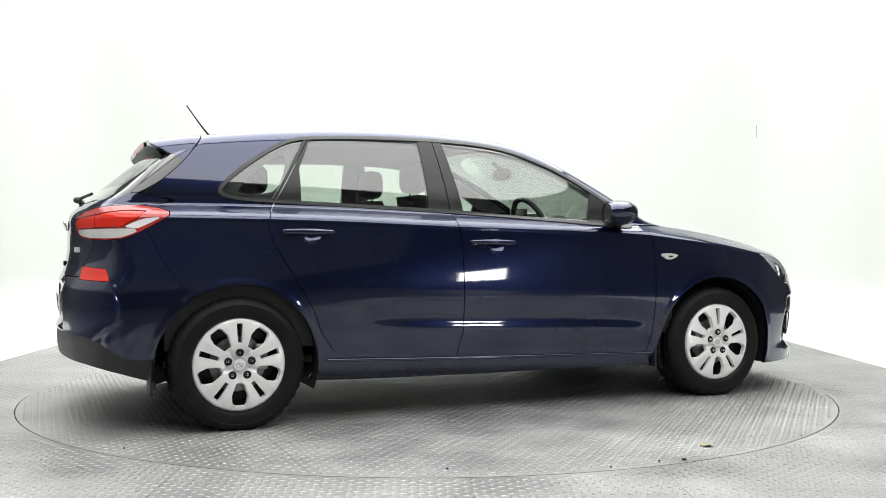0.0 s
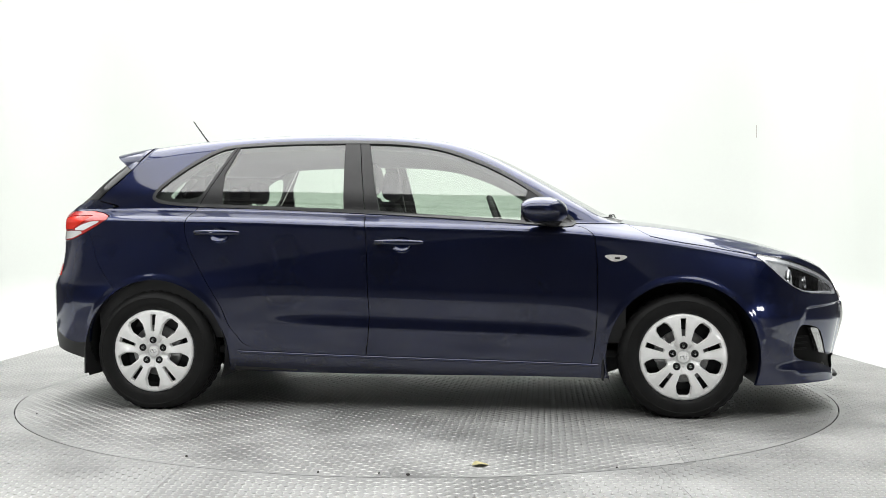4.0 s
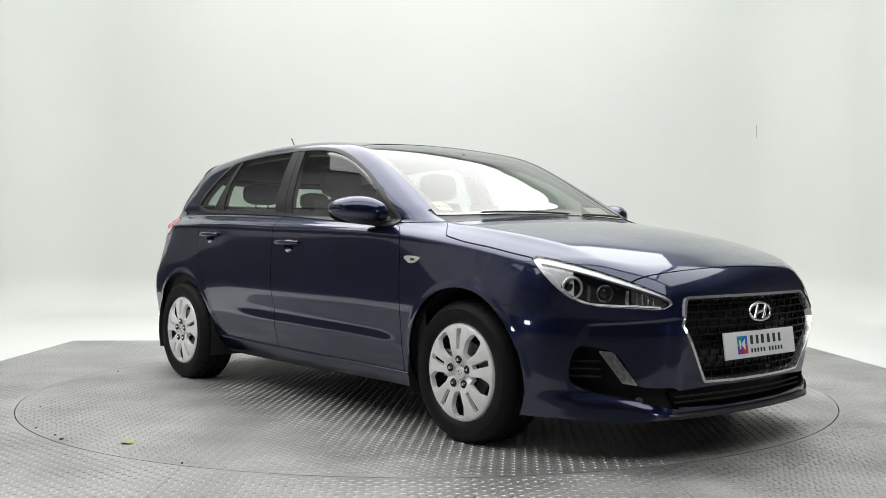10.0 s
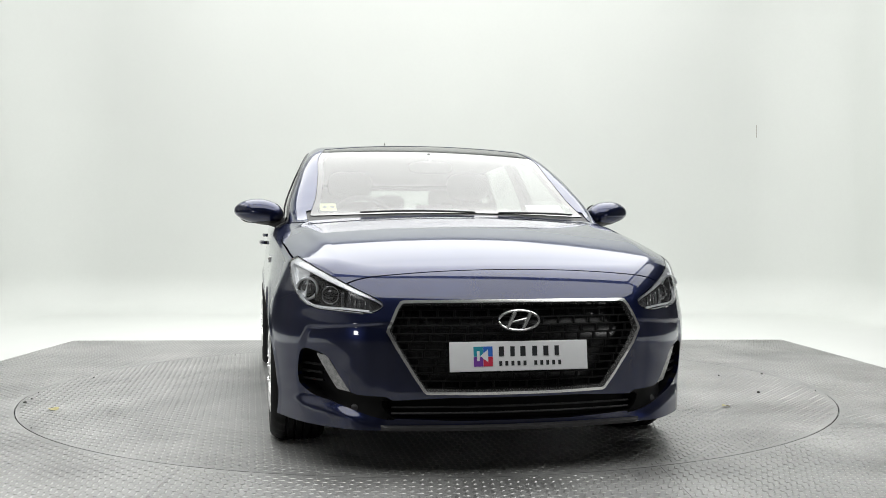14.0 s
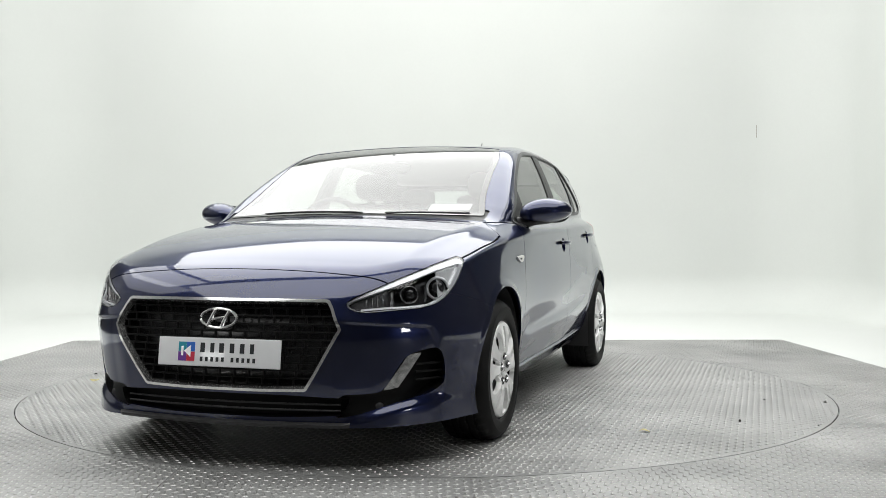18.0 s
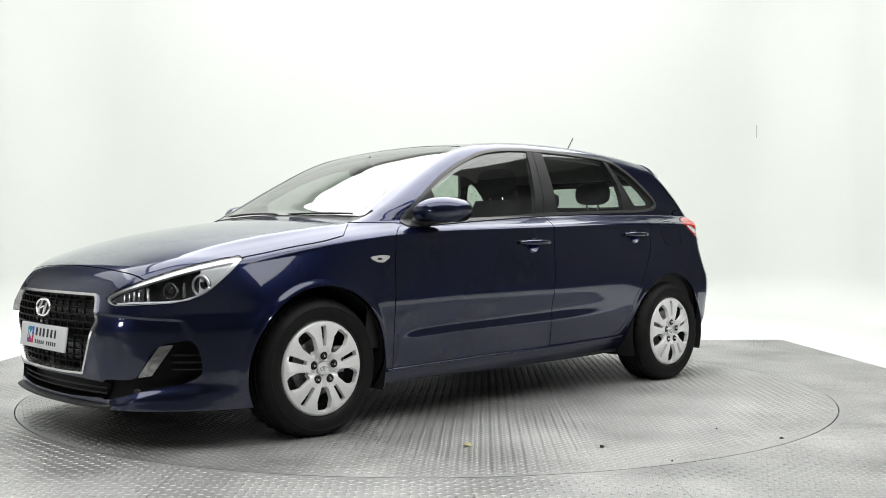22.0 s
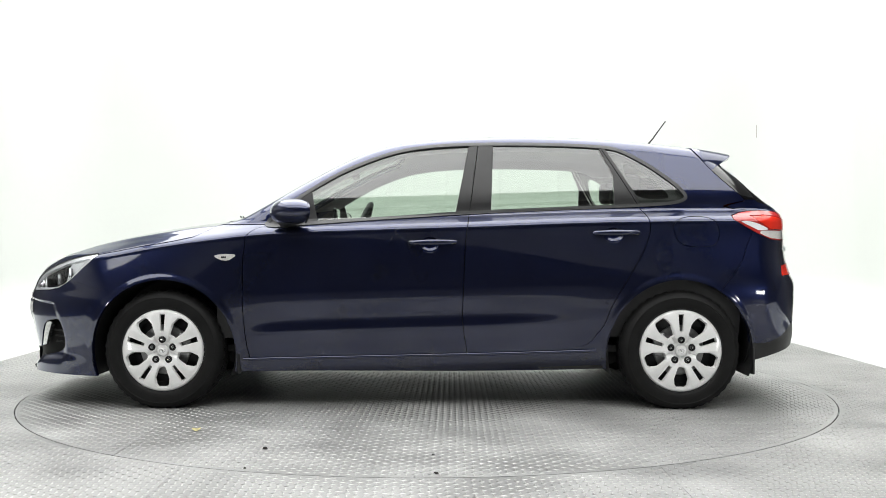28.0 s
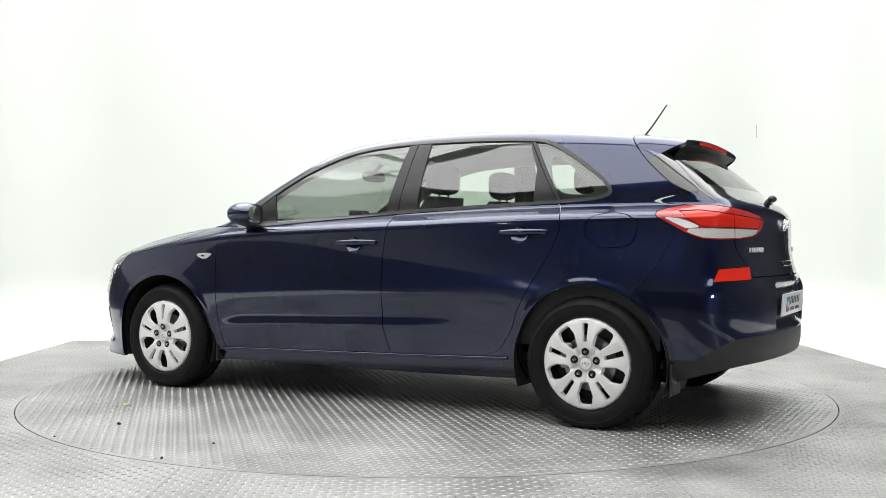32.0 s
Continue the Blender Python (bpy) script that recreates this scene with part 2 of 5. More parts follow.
def half_skin(nx=250, na=170, nf=430):
    """One half of the skin as a grid of four-sided faces: rays from a line inside the car, with a dome at either end."""
    st = [(-AXIS_END, -a) for a in np.linspace(math.pi / 2 - 0.003, 0, na)][:-1]
    st += [(x, 0) for x in np.linspace(-AXIS_END, AXIS_END, nx)]
    st += [(AXIS_END, a) for a in np.linspace(0, math.pi / 2 - 0.003, na)][1:]
    st = np.array(st)
    phi = np.linspace(-math.pi / 2, math.pi / 2, nf)
    o = np.zeros((len(st), nf, 3))
    o[:, :, 0], o[:, :, 2] = st[:, None, 0], AXIS_Z
    d = np.zeros_like(o)
    ca, sa = np.cos(st[:, 1])[:, None], np.sin(st[:, 1])[:, None]
    d[:, :, 0], d[:, :, 1], d[:, :, 2] = sa, ca * np.cos(phi), ca * np.sin(phi)
    v = cast_rays(o.reshape(-1, 3), d.reshape(-1, 3))
    i = np.arange(len(st) * nf).reshape(len(st), nf)
    f = np.stack([i[:-1, :-1], i[1:, :-1], i[1:, 1:], i[:-1, 1:]], -1).reshape(-1, 4)
    return v, f[:, ::-1]


# ---- meshes as plain vertex and face lists ----
def part(name, mesh, mat, parent=None, label="", smooth=True, normals=None, at=None):
    """Links (vertices, faces) as one mesh object, under a thing or a part."""
    v, f = mesh
    me = bpy.data.meshes.new(name)
    me.from_pydata([tuple(p) for p in np.asarray(v, float).tolist()], [], [tuple(int(i) for i in q) for q in f])
    me.materials.append(mat)
    if smooth:
        me.polygons.foreach_set("use_smooth", [True] * len(me.polygons))
    if normals is not None:
        me.normals_split_custom_set_from_vertices([tuple(p) for p in normals.tolist()])
    elif smooth:
        me.set_sharp_from_angle(angle=radians(38))
    ob = new(name, me)
    if parent is not None:
        ob.parent = parent
    if at is not None:
        ob.matrix_basis = at
    if label:
        ob["label"] = label
    return ob


def joined(*meshes):
    vs, fs, n = [], [], 0
    for v, f in meshes:
        vs.append(np.asarray(v, float).reshape(-1, 3))
        fs += [tuple(int(i) + n for i in q) for q in f]
        n += len(vs[-1])
    return np.concatenate(vs), fs


def moved(mesh, m):
    v = np.asarray(mesh[0], float)
    r = np.array(m)
    return v @ r[:3, :3].T + r[:3, 3], mesh[1]


def flipped(mesh):
    """The mirror image across the car's middle."""
    return np.asarray(mesh[0], float) * (1, -1, 1), [tuple(q)[::-1] for q in mesh[1]]


def block(cx, cy, cz, sx, sy, sz, r=0.0, taper=1.0):
    """A box with chamfered edges, sized sx, sy, sz about its centre; its top is taper times as large."""
    bm = bmesh.new()
    bmesh.ops.create_cube(bm, size=1)
    for v in bm.verts:
        k = taper if v.co.z > 0 else 1
        v.co = Vector((v.co.x * sx * k, v.co.y * sy * k, v.co.z * sz))
    if r:
        bmesh.ops.bevel(bm, geom=bm.edges[:], offset=r, segments=3, profile=0.6, affect="EDGES", clamp_overlap=True)
    out = np.array([v.co for v in bm.verts]) + (cx, cy, cz), [[v.index for v in f.verts] for f in bm.faces]
    bm.free()
    return out


def lathe(profile, n=48, closed=False):
    """Turns (radius, offset) pairs about the y axis."""
    p = np.array(profile, float)
    a = np.linspace(0, 2 * math.pi, n, endpoint=False)
    v = np.stack([np.outer(np.cos(a), p[:, 0]), np.tile(p[:, 1], (n, 1)), np.outer(np.sin(a), p[:, 0])], -1).reshape(-1, 3)
    k = len(p)
    f = [(i * k + j, i * k + j + 1, ((i + 1) % n) * k + j + 1, ((i + 1) % n) * k + j) for i in range(n) for j in range(k - 1)]
    return v, f


def tube(path, radius, n=10, caps=True):
    """A round bar along a list of points; radius may be a list."""
    p = np.array(path, float)
    r = np.broadcast_to(np.asarray(radius, float), (len(p),))
    t = np.gradient(p, axis=0)
    t /= np.linalg.norm(t, axis=1)[:, None] + 1e-9
    up = np.array([0, 0, 1.0]) if abs(t[:, 2]).mean() < 0.8 else np.array([1.0, 0, 0])
    s = np.cross(t, up)
    s /= np.linalg.norm(s, axis=1)[:, None] + 1e-9
    w = np.cross(s, t)
    a = np.linspace(0, 2 * math.pi, n, endpoint=False)
    v = (p[:, None] + r[:, None, None] * (s[:, None] * np.cos(a)[None, :, None] + w[:, None] * np.sin(a)[None, :, None])).reshape(-1, 3)
    f = [(i * n + j, i * n + (j + 1) % n, (i + 1) * n + (j + 1) % n, (i + 1) * n + j) for i in range(len(p) - 1) for j in range(n)]
    if caps:
        f += [tuple(range(n))[::-1], tuple(range((len(p) - 1) * n, len(p) * n))]
    return v, f


def blob(cx, cy, cz, sx, sy, sz, e=1.0, n=28):
    """A rounded body: an ellipsoid at e = 1, boxier as e falls."""
    u, w = np.meshgrid(np.linspace(-math.pi / 2, math.pi / 2, n // 2 + 1), np.linspace(0, 2 * math.pi, n, endpoint=False))

    def pw(a):
        return np.sign(a) * np.abs(a) ** e
    v = np.stack([cx + sx * pw(np.cos(u)) * pw(np.cos(w)), cy + sy * pw(np.cos(u)) * pw(np.sin(w)), cz + sz * pw(np.sin(u))], -1).reshape(-1, 3)
    k = n // 2 + 1
    f = [(i * k + j, ((i + 1) % n) * k + j, ((i + 1) % n) * k + j + 1, i * k + j + 1) for i in range(n) for j in range(k - 1)]
    return v, f


def clip(mesh, s):
    """The part of a mesh where s, a value at each vertex, lies below zero."""
    v, f = mesh
    inside = (s <= 0).tolist()
    out, extra, made = [], [], {}
    base = len(v)
    for q in f:
        k = sum(inside[i] for i in q)
        if k == len(q):
            out.append(tuple(q))
        elif k:
            poly = []
            for a, b in zip(q, (*q[1:], q[0])):
                if inside[a]:
                    poly.append(a)
                if inside[a] != inside[b]:
                    key = (a, b) if a < b else (b, a)
                    if key not in made:
                        t = s[key[0]] / (s[key[0]] - s[key[1]])
                        made[key] = base + len(extra)
                        extra.append(v[key[0]] * (1 - t) + v[key[1]] * t)
                    poly.append(made[key])
            if len(poly) > 2:
                out.append(tuple(poly))
    if extra:
        v = np.concatenate([v, np.array(extra)])
    used = np.unique(np.concatenate([np.array(q) for q in out])) if out else np.zeros(0, int)
    back = np.zeros(len(v), int)
    back[used] = np.arange(len(used))
    return v[used], [tuple(back[list(q)].tolist()) for q in out]


def both(mesh, field, gap=0.0):
    """What lies inside and outside a region, with a gap of twice that half-width between them."""
    s = field(mesh[0])
    return clip(mesh, s + gap), clip(mesh, gap - s)


def whole(mesh):
    """A half mesh with its mirror image, sewn together along the middle."""
    v, f = mesh
    v2, f2 = joined(mesh, flipped(mesh))
    n = len(v)
    v2[np.abs(v2[:, 1]) < 1e-6, 1] = 0
    ids = np.arange(len(v2))
    mid = np.where(v2[:n, 1] == 0)[0]
    ids[mid + n] = mid
    return v2, [tuple(ids[list(q)].tolist()) for q in f2]


def sewn(a, b):
    """Two meshes joined and welded along the car's middle."""
    v, f = joined(a, b)
    v[np.abs(v[:, 1]) < 1e-6, 1] = 0
    seen, ids = {}, np.arange(len(v))
    for i in np.where(v[:, 1] == 0)[0]:
        key = (round(v[i, 0], 5), round(v[i, 2], 5))
        ids[i] = seen.setdefault(key, i)
    return v, [tuple(ids[list(q)].tolist()) for q in f]


def chaikin(pts, n=2):
    p = np.array(pts, float)
    for _ in range(n):
        q = np.roll(p, -1, 0)
        p = np.stack([0.75 * p + 0.25 * q, 0.25 * p + 0.75 * q], 1).reshape(-1, 2)
    return p


def outline(pts, soft=2):
    """A field in two coordinates: the distance to a closed outline, below zero inside."""
    p = chaikin(pts, soft) if soft else np.array(pts, float)
    q = np.roll(p, -1, 0)
    e = q - p

    def at(a, b):
        d = np.full(len(a), 1e9)
        inside = np.zeros(len(a), bool)
        for (px, py), (qx, qy), (ex, ey) in zip(p, q, e):
            t = np.clip(((a - px) * ex + (b - py) * ey) / (ex * ex + ey * ey + 1e-12), 0, 1)
            d = np.minimum(d, (a - px - t * ex) ** 2 + (b - py - t * ey) ** 2)
            c = (py > b) != (qy > b)
            inside ^= c & (a < px + (b - py) / (ey if ey else 1e-12) * ex)
        return np.where(inside, -1, 1) * np.sqrt(d)
    return at


def skin_normals(v, tail=True):
    h = 0.002
    g = np.stack([skin(*(v + np.eye(3)[i] * h).T, tail) - skin(*(v - np.eye(3)[i] * h).T, tail) for i in range(3)], -1)
    return g / (np.linalg.norm(g, axis=1)[:, None] + 1e-12)


def rim_edges(f):
    once = {}
    for q in f:
        for a, b in zip(q, (*q[1:], q[0])):
            key = (a, b) if a < b else (b, a)
            once[key] = None if key in once else (a, b)
    return [e for e in once.values() if e]


def sheet(mesh, lift=0.0, thick=0.012, edge=0.0015, tail=True):
    """A panel of the skin: raised by lift, with returned edges thick metres deep. Gives the mesh and its vertex normals."""
    v, f = mesh
    nrm = skin_normals(v, tail)
    rims = rim_edges(f)
    ids = sorted({i for e in rims for i in e})
    pos = {i: k for k, i in enumerate(ids)}
    k, n = len(ids), len(v)
    r = v[ids]
    rn = nrm[ids]
    inner = v + nrm * (lift - thick)
    vs = np.concatenate([v + nrm * lift, r + rn * lift, r + rn * (lift - edge), r + rn * (lift - thick), inner])
    fs = list(f)
    for a, b in rims:
        a, b = pos[a], pos[b]
        fs.append((n + b, n + a, n + k + a, n + k + b))
        fs.append((n + k + b, n + k + a, n + 2 * k + a, n + 2 * k + b))
    fs += [tuple(n + 3 * k + i for i in q)[::-1] for q in f]
    normals = np.concatenate([nrm, np.zeros((3 * k, 3)), -nrm])
    return (vs, fs), normals


def panel(name, mesh, mat, parent, label="", lift=0.0, thick=0.012):
    m, nrm = sheet(mesh, lift, thick)
    return part(name, m, mat, parent, label, True, nrm)


def pane(name, mesh, mat, parent, label="", lift=0.0):
    """A single sheet of the skin, for glass."""
    nrm = skin_normals(mesh[0])
    ob = part(name, (mesh[0] + nrm * lift, mesh[1]), mat, parent, label, True, nrm)
    ob.visible_shadow = False
    return ob


def pocket(mesh, depth):
    """A recess behind an opening of the skin: its back and its walls."""
    v, f = mesh
    nrm = skin_normals(v)
    rims = rim_edges(f)
    ids = sorted({i for e in rims for i in e})
    pos = {i: j for j, i in enumerate(ids)}
    n, k = len(v), len(ids)
    d = depth(v) if callable(depth) else depth
    d = np.broadcast_to(np.asarray(d, float), (n,))
    vs = np.concatenate([v - nrm * d[:, None], v[ids], (v - nrm * d[:, None])[ids]])
    fs = list(f) + [(n + pos[b], n + pos[a], n + k + pos[a], n + k + pos[b]) for a, b in rims]
    return vs, fs


# ---- the car ----
car = tagged(new("car"), "dark navy five-door hatchback with silver wheel covers, parked on the turntable", "car")


def skin_y(x, z):
    """How far out the car's side lies at a place along and above it."""
    x, z = np.atleast_1d(np.asarray(x, float)), np.atleast_1d(np.asarray(z, float))
    o = np.stack([x, 0 * x, z], -1)
    return cast_rays(o, np.broadcast_to(np.array([0, 1.0, 0]), o.shape))[:, 1]


def skin_x(y, z, way=1):
    y, z = np.atleast_1d(np.asarray(y, float)), np.atleast_1d(np.asarray(z, float))
    o = np.stack([0 * y + 1.2 * way, y, z], -1)
    return cast_rays(o, np.broadcast_to(np.array([way, 0.0, 0]), o.shape))[:, 0]


# outlines on the skin: side openings in (x, z), lamps in (length along the corner, z), the front in (y, z)
DLO = outline([(0.875, 0.917), (0.539, 0.945), (0.133, 0.973), (-0.246, 1.0), (-0.745, 1.022), (-1.192, 1.04), (-1.35, 1.055), (-1.405, 1.085),
               (-1.36, 1.15), (-1.209, 1.265), (-1.07, 1.345), (-0.98, 1.37), (-0.643, 1.385), (-0.255, 1.385), (-0.037, 1.373),
               (0.143, 1.343), (0.321, 1.277), (0.439, 1.222), (0.555, 1.154), (0.669, 1.076)], 2)
HEAD = outline([(0.855, 0.805), (1.06, 0.778), (1.29, 0.73), (1.49, 0.68), (1.64, 0.637), (1.648, 0.612), (1.585, 0.59), (1.44, 0.596),
                (1.18, 0.605), (1.045, 0.648), (0.94, 0.722)], 1)
TAILLAMP = outline([(0.82, 0.984), (0.98, 1.018), (1.143, 1.024), (1.401, 1.004), (1.68, 0.966), (1.62, 0.9), (1.463, 0.868),
                    (1.096, 0.862), (0.999, 0.885), (0.9, 0.938)], 1)
TAIL_CLEAR = outline([(1.0, 0.915), (1.13, 0.915), (1.58, 0.911), (1.53, 0.875), (1.3, 0.868), (1.12, 0.866), (1.03, 0.872), (0.98, 0.893)], 0)
TAIL_WEDGE = outline([(0.868, 0.968), (0.95, 0.962), (1.0, 0.949), (1.072, 0.92), (0.985, 0.915)], 0)
TAIL_RED = outline([(0.978, 0.993), (1.083, 0.997), (1.29, 0.979), (1.64, 0.957), (1.58, 0.916), (1.085, 0.921), (1.03, 0.945), (0.995, 0.962)], 0)
REAR_MARK = outline([(1.108, 0.679), (1.167, 0.734), (1.449, 0.744), (1.441, 0.684)], 0)
GRILLE = outline([(0.412, 0.64), (0.436, 0.634), (0.478, 0.545), (0.484, 0.523), (0.352, 0.31), (0.33, 0.297),
                  (-0.33, 0.297), (-0.352, 0.31), (-0.484, 0.523), (-0.478, 0.545), (-0.436, 0.634), (-0.412, 0.64)], 1)
INTAKE = outline([(-0.5, 0.284), (0.5, 0.284), (0.49, 0.24), (0.45, 0.198), (-0.45, 0.198), (-0.49, 0.24)], 1)
FOG_POCKET = outline([(1.072, 0.32), (1.085, 0.4), (1.12, 0.452), (1.2, 0.45), (1.325, 0.432), (1.385, 0.375), (1.45, 0.3), (1.5, 0.289), (1.7, 0.287), (1.7, 0.2), (1.625, 0.206), (1.43, 0.243),
                      (1.3, 0.262), (1.18, 0.274), (1.11, 0.295)], 1)
FOG = outline([(1.231, 0.436), (1.315, 0.43), (1.454, 0.298), (1.367, 0.306)], 0)
REPEATER = outline([(1.07, 0.786), (1.0, 0.794), (0.94, 0.791), (0.96, 0.775), (0.99, 0.757), (1.03, 0.763)], 1)
FUEL = outline([(-1.293, 0.985), (-1.535, 0.99), (-1.54, 0.84), (-1.42, 0.825), (-1.31, 0.845)], 2)
FRONT_SHUT = curve((0.2, 0.87), (0.244, 0.883), (0.476, 0.912), (0.649, 0.914), (0.823, 0.905), (0.909, 0.876), (0.925, 0.85), (0.95, 0.75), (1.0, 0.55))
B_SHUT = curve((0.2, -0.24), (0.282, -0.235), (0.418, -0.215), (0.649, -0.218), (0.879, -0.23), (1.018, -0.25), (1.4, -0.3))
REAR_SHUT = curve((0.29, -0.72), (0.3, -0.76), (0.317, -0.82), (0.389, -0.907), (0.533, -0.978), (0.706, -1.079), (0.85, -1.157), (0.94, -1.178), (0.98, -1.17), (1.037, -1.136), (1.1, -1.1))
DOOR_FOOT = curve((-0.95, 0.3), (-0.68, 0.291), (0.13, 0.271), (0.91, 0.253))
SILL_FOOT = curve((-2.15, 0.315), (-1.95, 0.298), (-1.85, 0.272), (-1.7, 0.225), (-1.0, 0.19), (1.0, 0.178), (1.7, 0.165), (2.3, 0.165))
PILLAR_IN = curve((0.93, 0.69), (0.98, 0.685), (1.07, 0.65), (1.2, 0.622), (1.33, 0.592), (1.37, 0.56), (1.42, 0.52))
HOOD_SIDE = curve((0.95, 0.9), (1.14, 0.888), (1.3, 0.856), (1.45, 0.832), (1.6, 0.804), (1.667, 0.792), (1.8, 0.755), (1.97, 0.7), (2.1, 0.66))
TAILGATE_SIDE = curve((0.68, 0.525), (0.75, 0.543), (0.81, 0.594), (0.925, 0.622), (1.0, 0.64), (1.027, 0.69), (1.086, 0.669), (1.23, 0.635), (1.34, 0.56), (1.4, 0.46))
SEAM = curve((0.6, -2.6), (1.0, -2.4), (1.03, -1.95), (1.055, -1.745), (1.086, -1.7), (1.12, -1.663), (1.16, -1.617), (1.2, -1.573), (1.23, -1.543), (1.27, -1.508), (1.3, -1.484), (1.34, -1.455), (1.5, -1.455))
REAR_PANE_SIDE = curve((1.03, 0.5), (1.06, 0.64), (1.1, 0.635), (1.26, 0.545), (1.34, 0.5))
BUMPER_FRONT = curve((0.0, 1.55), (0.599, 1.6), (0.64, 1.76), (0.664, 1.862), (0.72, 1.95))
BUMPER_REAR = curve((0.2, -1.5), (0.625, -1.545), (0.687, -1.596), (0.762, -1.65), (0.835, -1.68), (0.895, -1.71))
VALANCE = curve((-2.1, 0.43), (-2.02, 0.431), (-1.942, 0.42), (-1.864, 0.368), (-1.805, 0.34), (-1.7, 0.334), (-1.6, 0.334))
WHEEL_X, HUB_Z, ARCH_R = 1.325, 0.3, 0.367


def on(field, *axes):
    return lambda v: field(*[v[:, 0] - v[:, 1] if a == "head" else -v[:, 0] - v[:, 1] if a == "tail" else v[:, "xyz".index(a)] for a in axes])


def only(field, *limits):
    """A field cut off by other conditions, each below zero where it holds."""
    return lambda v: np.maximum.reduce([field(v), *[c(v) for c in limits]])


side = lambda v: 0.45 - v[:, 1]
G = 0.0022
shell = half_skin()
bare = clip(shell, 0.2 - shell[0][:, 2])
shell = clip(shell, SILL_FOOT(shell[0][:, 0]) - shell[0][:, 2])
for s in (1, -1):
    shell = clip(shell, ARCH_R - np.hypot(shell[0][:, 0] - s * WHEEL_X, shell[0][:, 2] - 0.295))

dlo = only(on(DLO, "x", "z"), side)
screen = lambda v: np.maximum.reduce([v[:, 1] - PILLAR_IN(v[:, 2]), 0.115 + 0.22 * v[:, 1] ** 2 - v[:, 0], v[:, 0] - 1.045 + 0.2 * v[:, 1] ** 2])
hood = lambda v: np.maximum.reduce([HOOD_SIDE(v[:, 0]) - v[:, 2], v[:, 0] - 2.087 + 0.1 * v[:, 1] ** 2 + 0.6 * np.maximum(0, v[:, 1] - 0.45) ** 2,
                                    1.095 - 0.12 * v[:, 1] ** 2 + 1.2 * np.maximum(0, v[:, 1] - 0.69) - v[:, 0]])
head = only(on(HEAD, "head", "z"), lambda v: 1.4 - v[:, 0])
taillamp = only(on(TAILLAMP, "tail", "z"), lambda v: v[:, 0] + 1.4)
mark = only(on(REAR_MARK, "tail", "z"), lambda v: v[:, 0] + 1.4)
front = lambda v: 1.5 - v[:, 0]
grille = only(on(GRILLE, "y", "z"), front)
intake = only(on(INTAKE, "y", "z"), front)
fog_pocket = only(on(FOG_POCKET, "head", "z"), front)
tailgate = lambda v: np.maximum.reduce([np.minimum(v[:, 1] - TAILGATE_SIDE(v[:, 2]), v[:, 0] - SEAM(v[:, 2])), v[:, 0] + 1.43 + 0.05 * v[:, 1] ** 2, 0.695 - v[:, 2]])
rear_pane = lambda v: np.maximum.reduce([v[:, 1] - REAR_PANE_SIDE(v[:, 2]), 1.043 + 0.03 * v[:, 1] ** 2 - v[:, 2], v[:, 2] - 1.32, v[:, 0] + 1.5])
fin = lambda v: np.maximum.reduce([1.08 - v[:, 2], v[:, 0] + 1.45, v[:, 2] - 1.24 - 0.62 * (-1.54 - v[:, 0])])
front_door = lambda v: np.maximum.reduce([v[:, 0] - FRONT_SHUT(v[:, 2]), B_SHUT(v[:, 2]) - v[:, 0], DOOR_FOOT(v[:, 0]) - v[:, 2], v[:, 2] - 1.12, 0.5 - v[:, 1]])
rear_door = lambda v: np.maximum.reduce([v[:, 0] - B_SHUT(v[:, 2]), REAR_SHUT(v[:, 2]) - v[:, 0], DOOR_FOOT(v[:, 0]) - v[:, 2], v[:, 2] - 1.12, 0.5 - v[:, 1]])
sill = lambda v: np.maximum.reduce([v[:, 2] - DOOR_FOOT(v[:, 0]), np.abs(v[:, 0]) - 1.0, 0.4 - v[:, 1]])
front_bumper = lambda v: np.maximum(BUMPER_FRONT(v[:, 2]) - v[:, 0], v[:, 2] - 0.8)
rear_bumper = lambda v: np.maximum(v[:, 0] - BUMPER_REAR(v[:, 2]), v[:, 2] - 0.93)
fender = lambda v: np.maximum.reduce([FRONT_SHUT(v[:, 2]) - v[:, 0], v[:, 2] - 0.946, 0.5 - v[:, 1]])
cowl = lambda v: np.maximum.reduce([0.9 - v[:, 0], v[:, 1] - 0.7, 0.9 - v[:, 2]])

glazing, shell = both(shell, dlo, 0.0)
windscreen, shell = both(shell, screen, 0.001)
head_lens, shell = both(shell, head, 0.0015)
tail_lens, shell = both(shell, taillamp, 0.0015)
mark_lens, shell = both(shell, mark, 0.001)
grille_hole, shell = both(shell, grille, 0.0)
intake_hole, shell = both(shell, intake, 0.0)
fog_hole, shell = both(shell, fog_pocket, 0.0)
hood_skin, shell = both(shell, hood, G)
gate_skin, shell = both(shell, tailgate, G)
gate_pane, gate_skin = both(gate_skin, rear_pane, 0.001)
gate_fin, gate_skin = both(gate_skin, fin, 0.001)
fdoor, shell = both(shell, front_door, G)
rdoor, shell = both(shell, rear_door, G)
sill_skin, shell = both(shell, sill, 0.001)
bumper_f, shell = both(shell, front_bumper, 0.0014)
bumper_r, shell = both(shell, rear_bumper, 0.0014)
valance, bumper_r = both(bumper_r, lambda v: v[:, 2] - VALANCE(v[:, 0]), 0.0008)
wing, shell = both(shell, fender, G)
cowl_skin, shell = both(shell, cowl, 0.001)

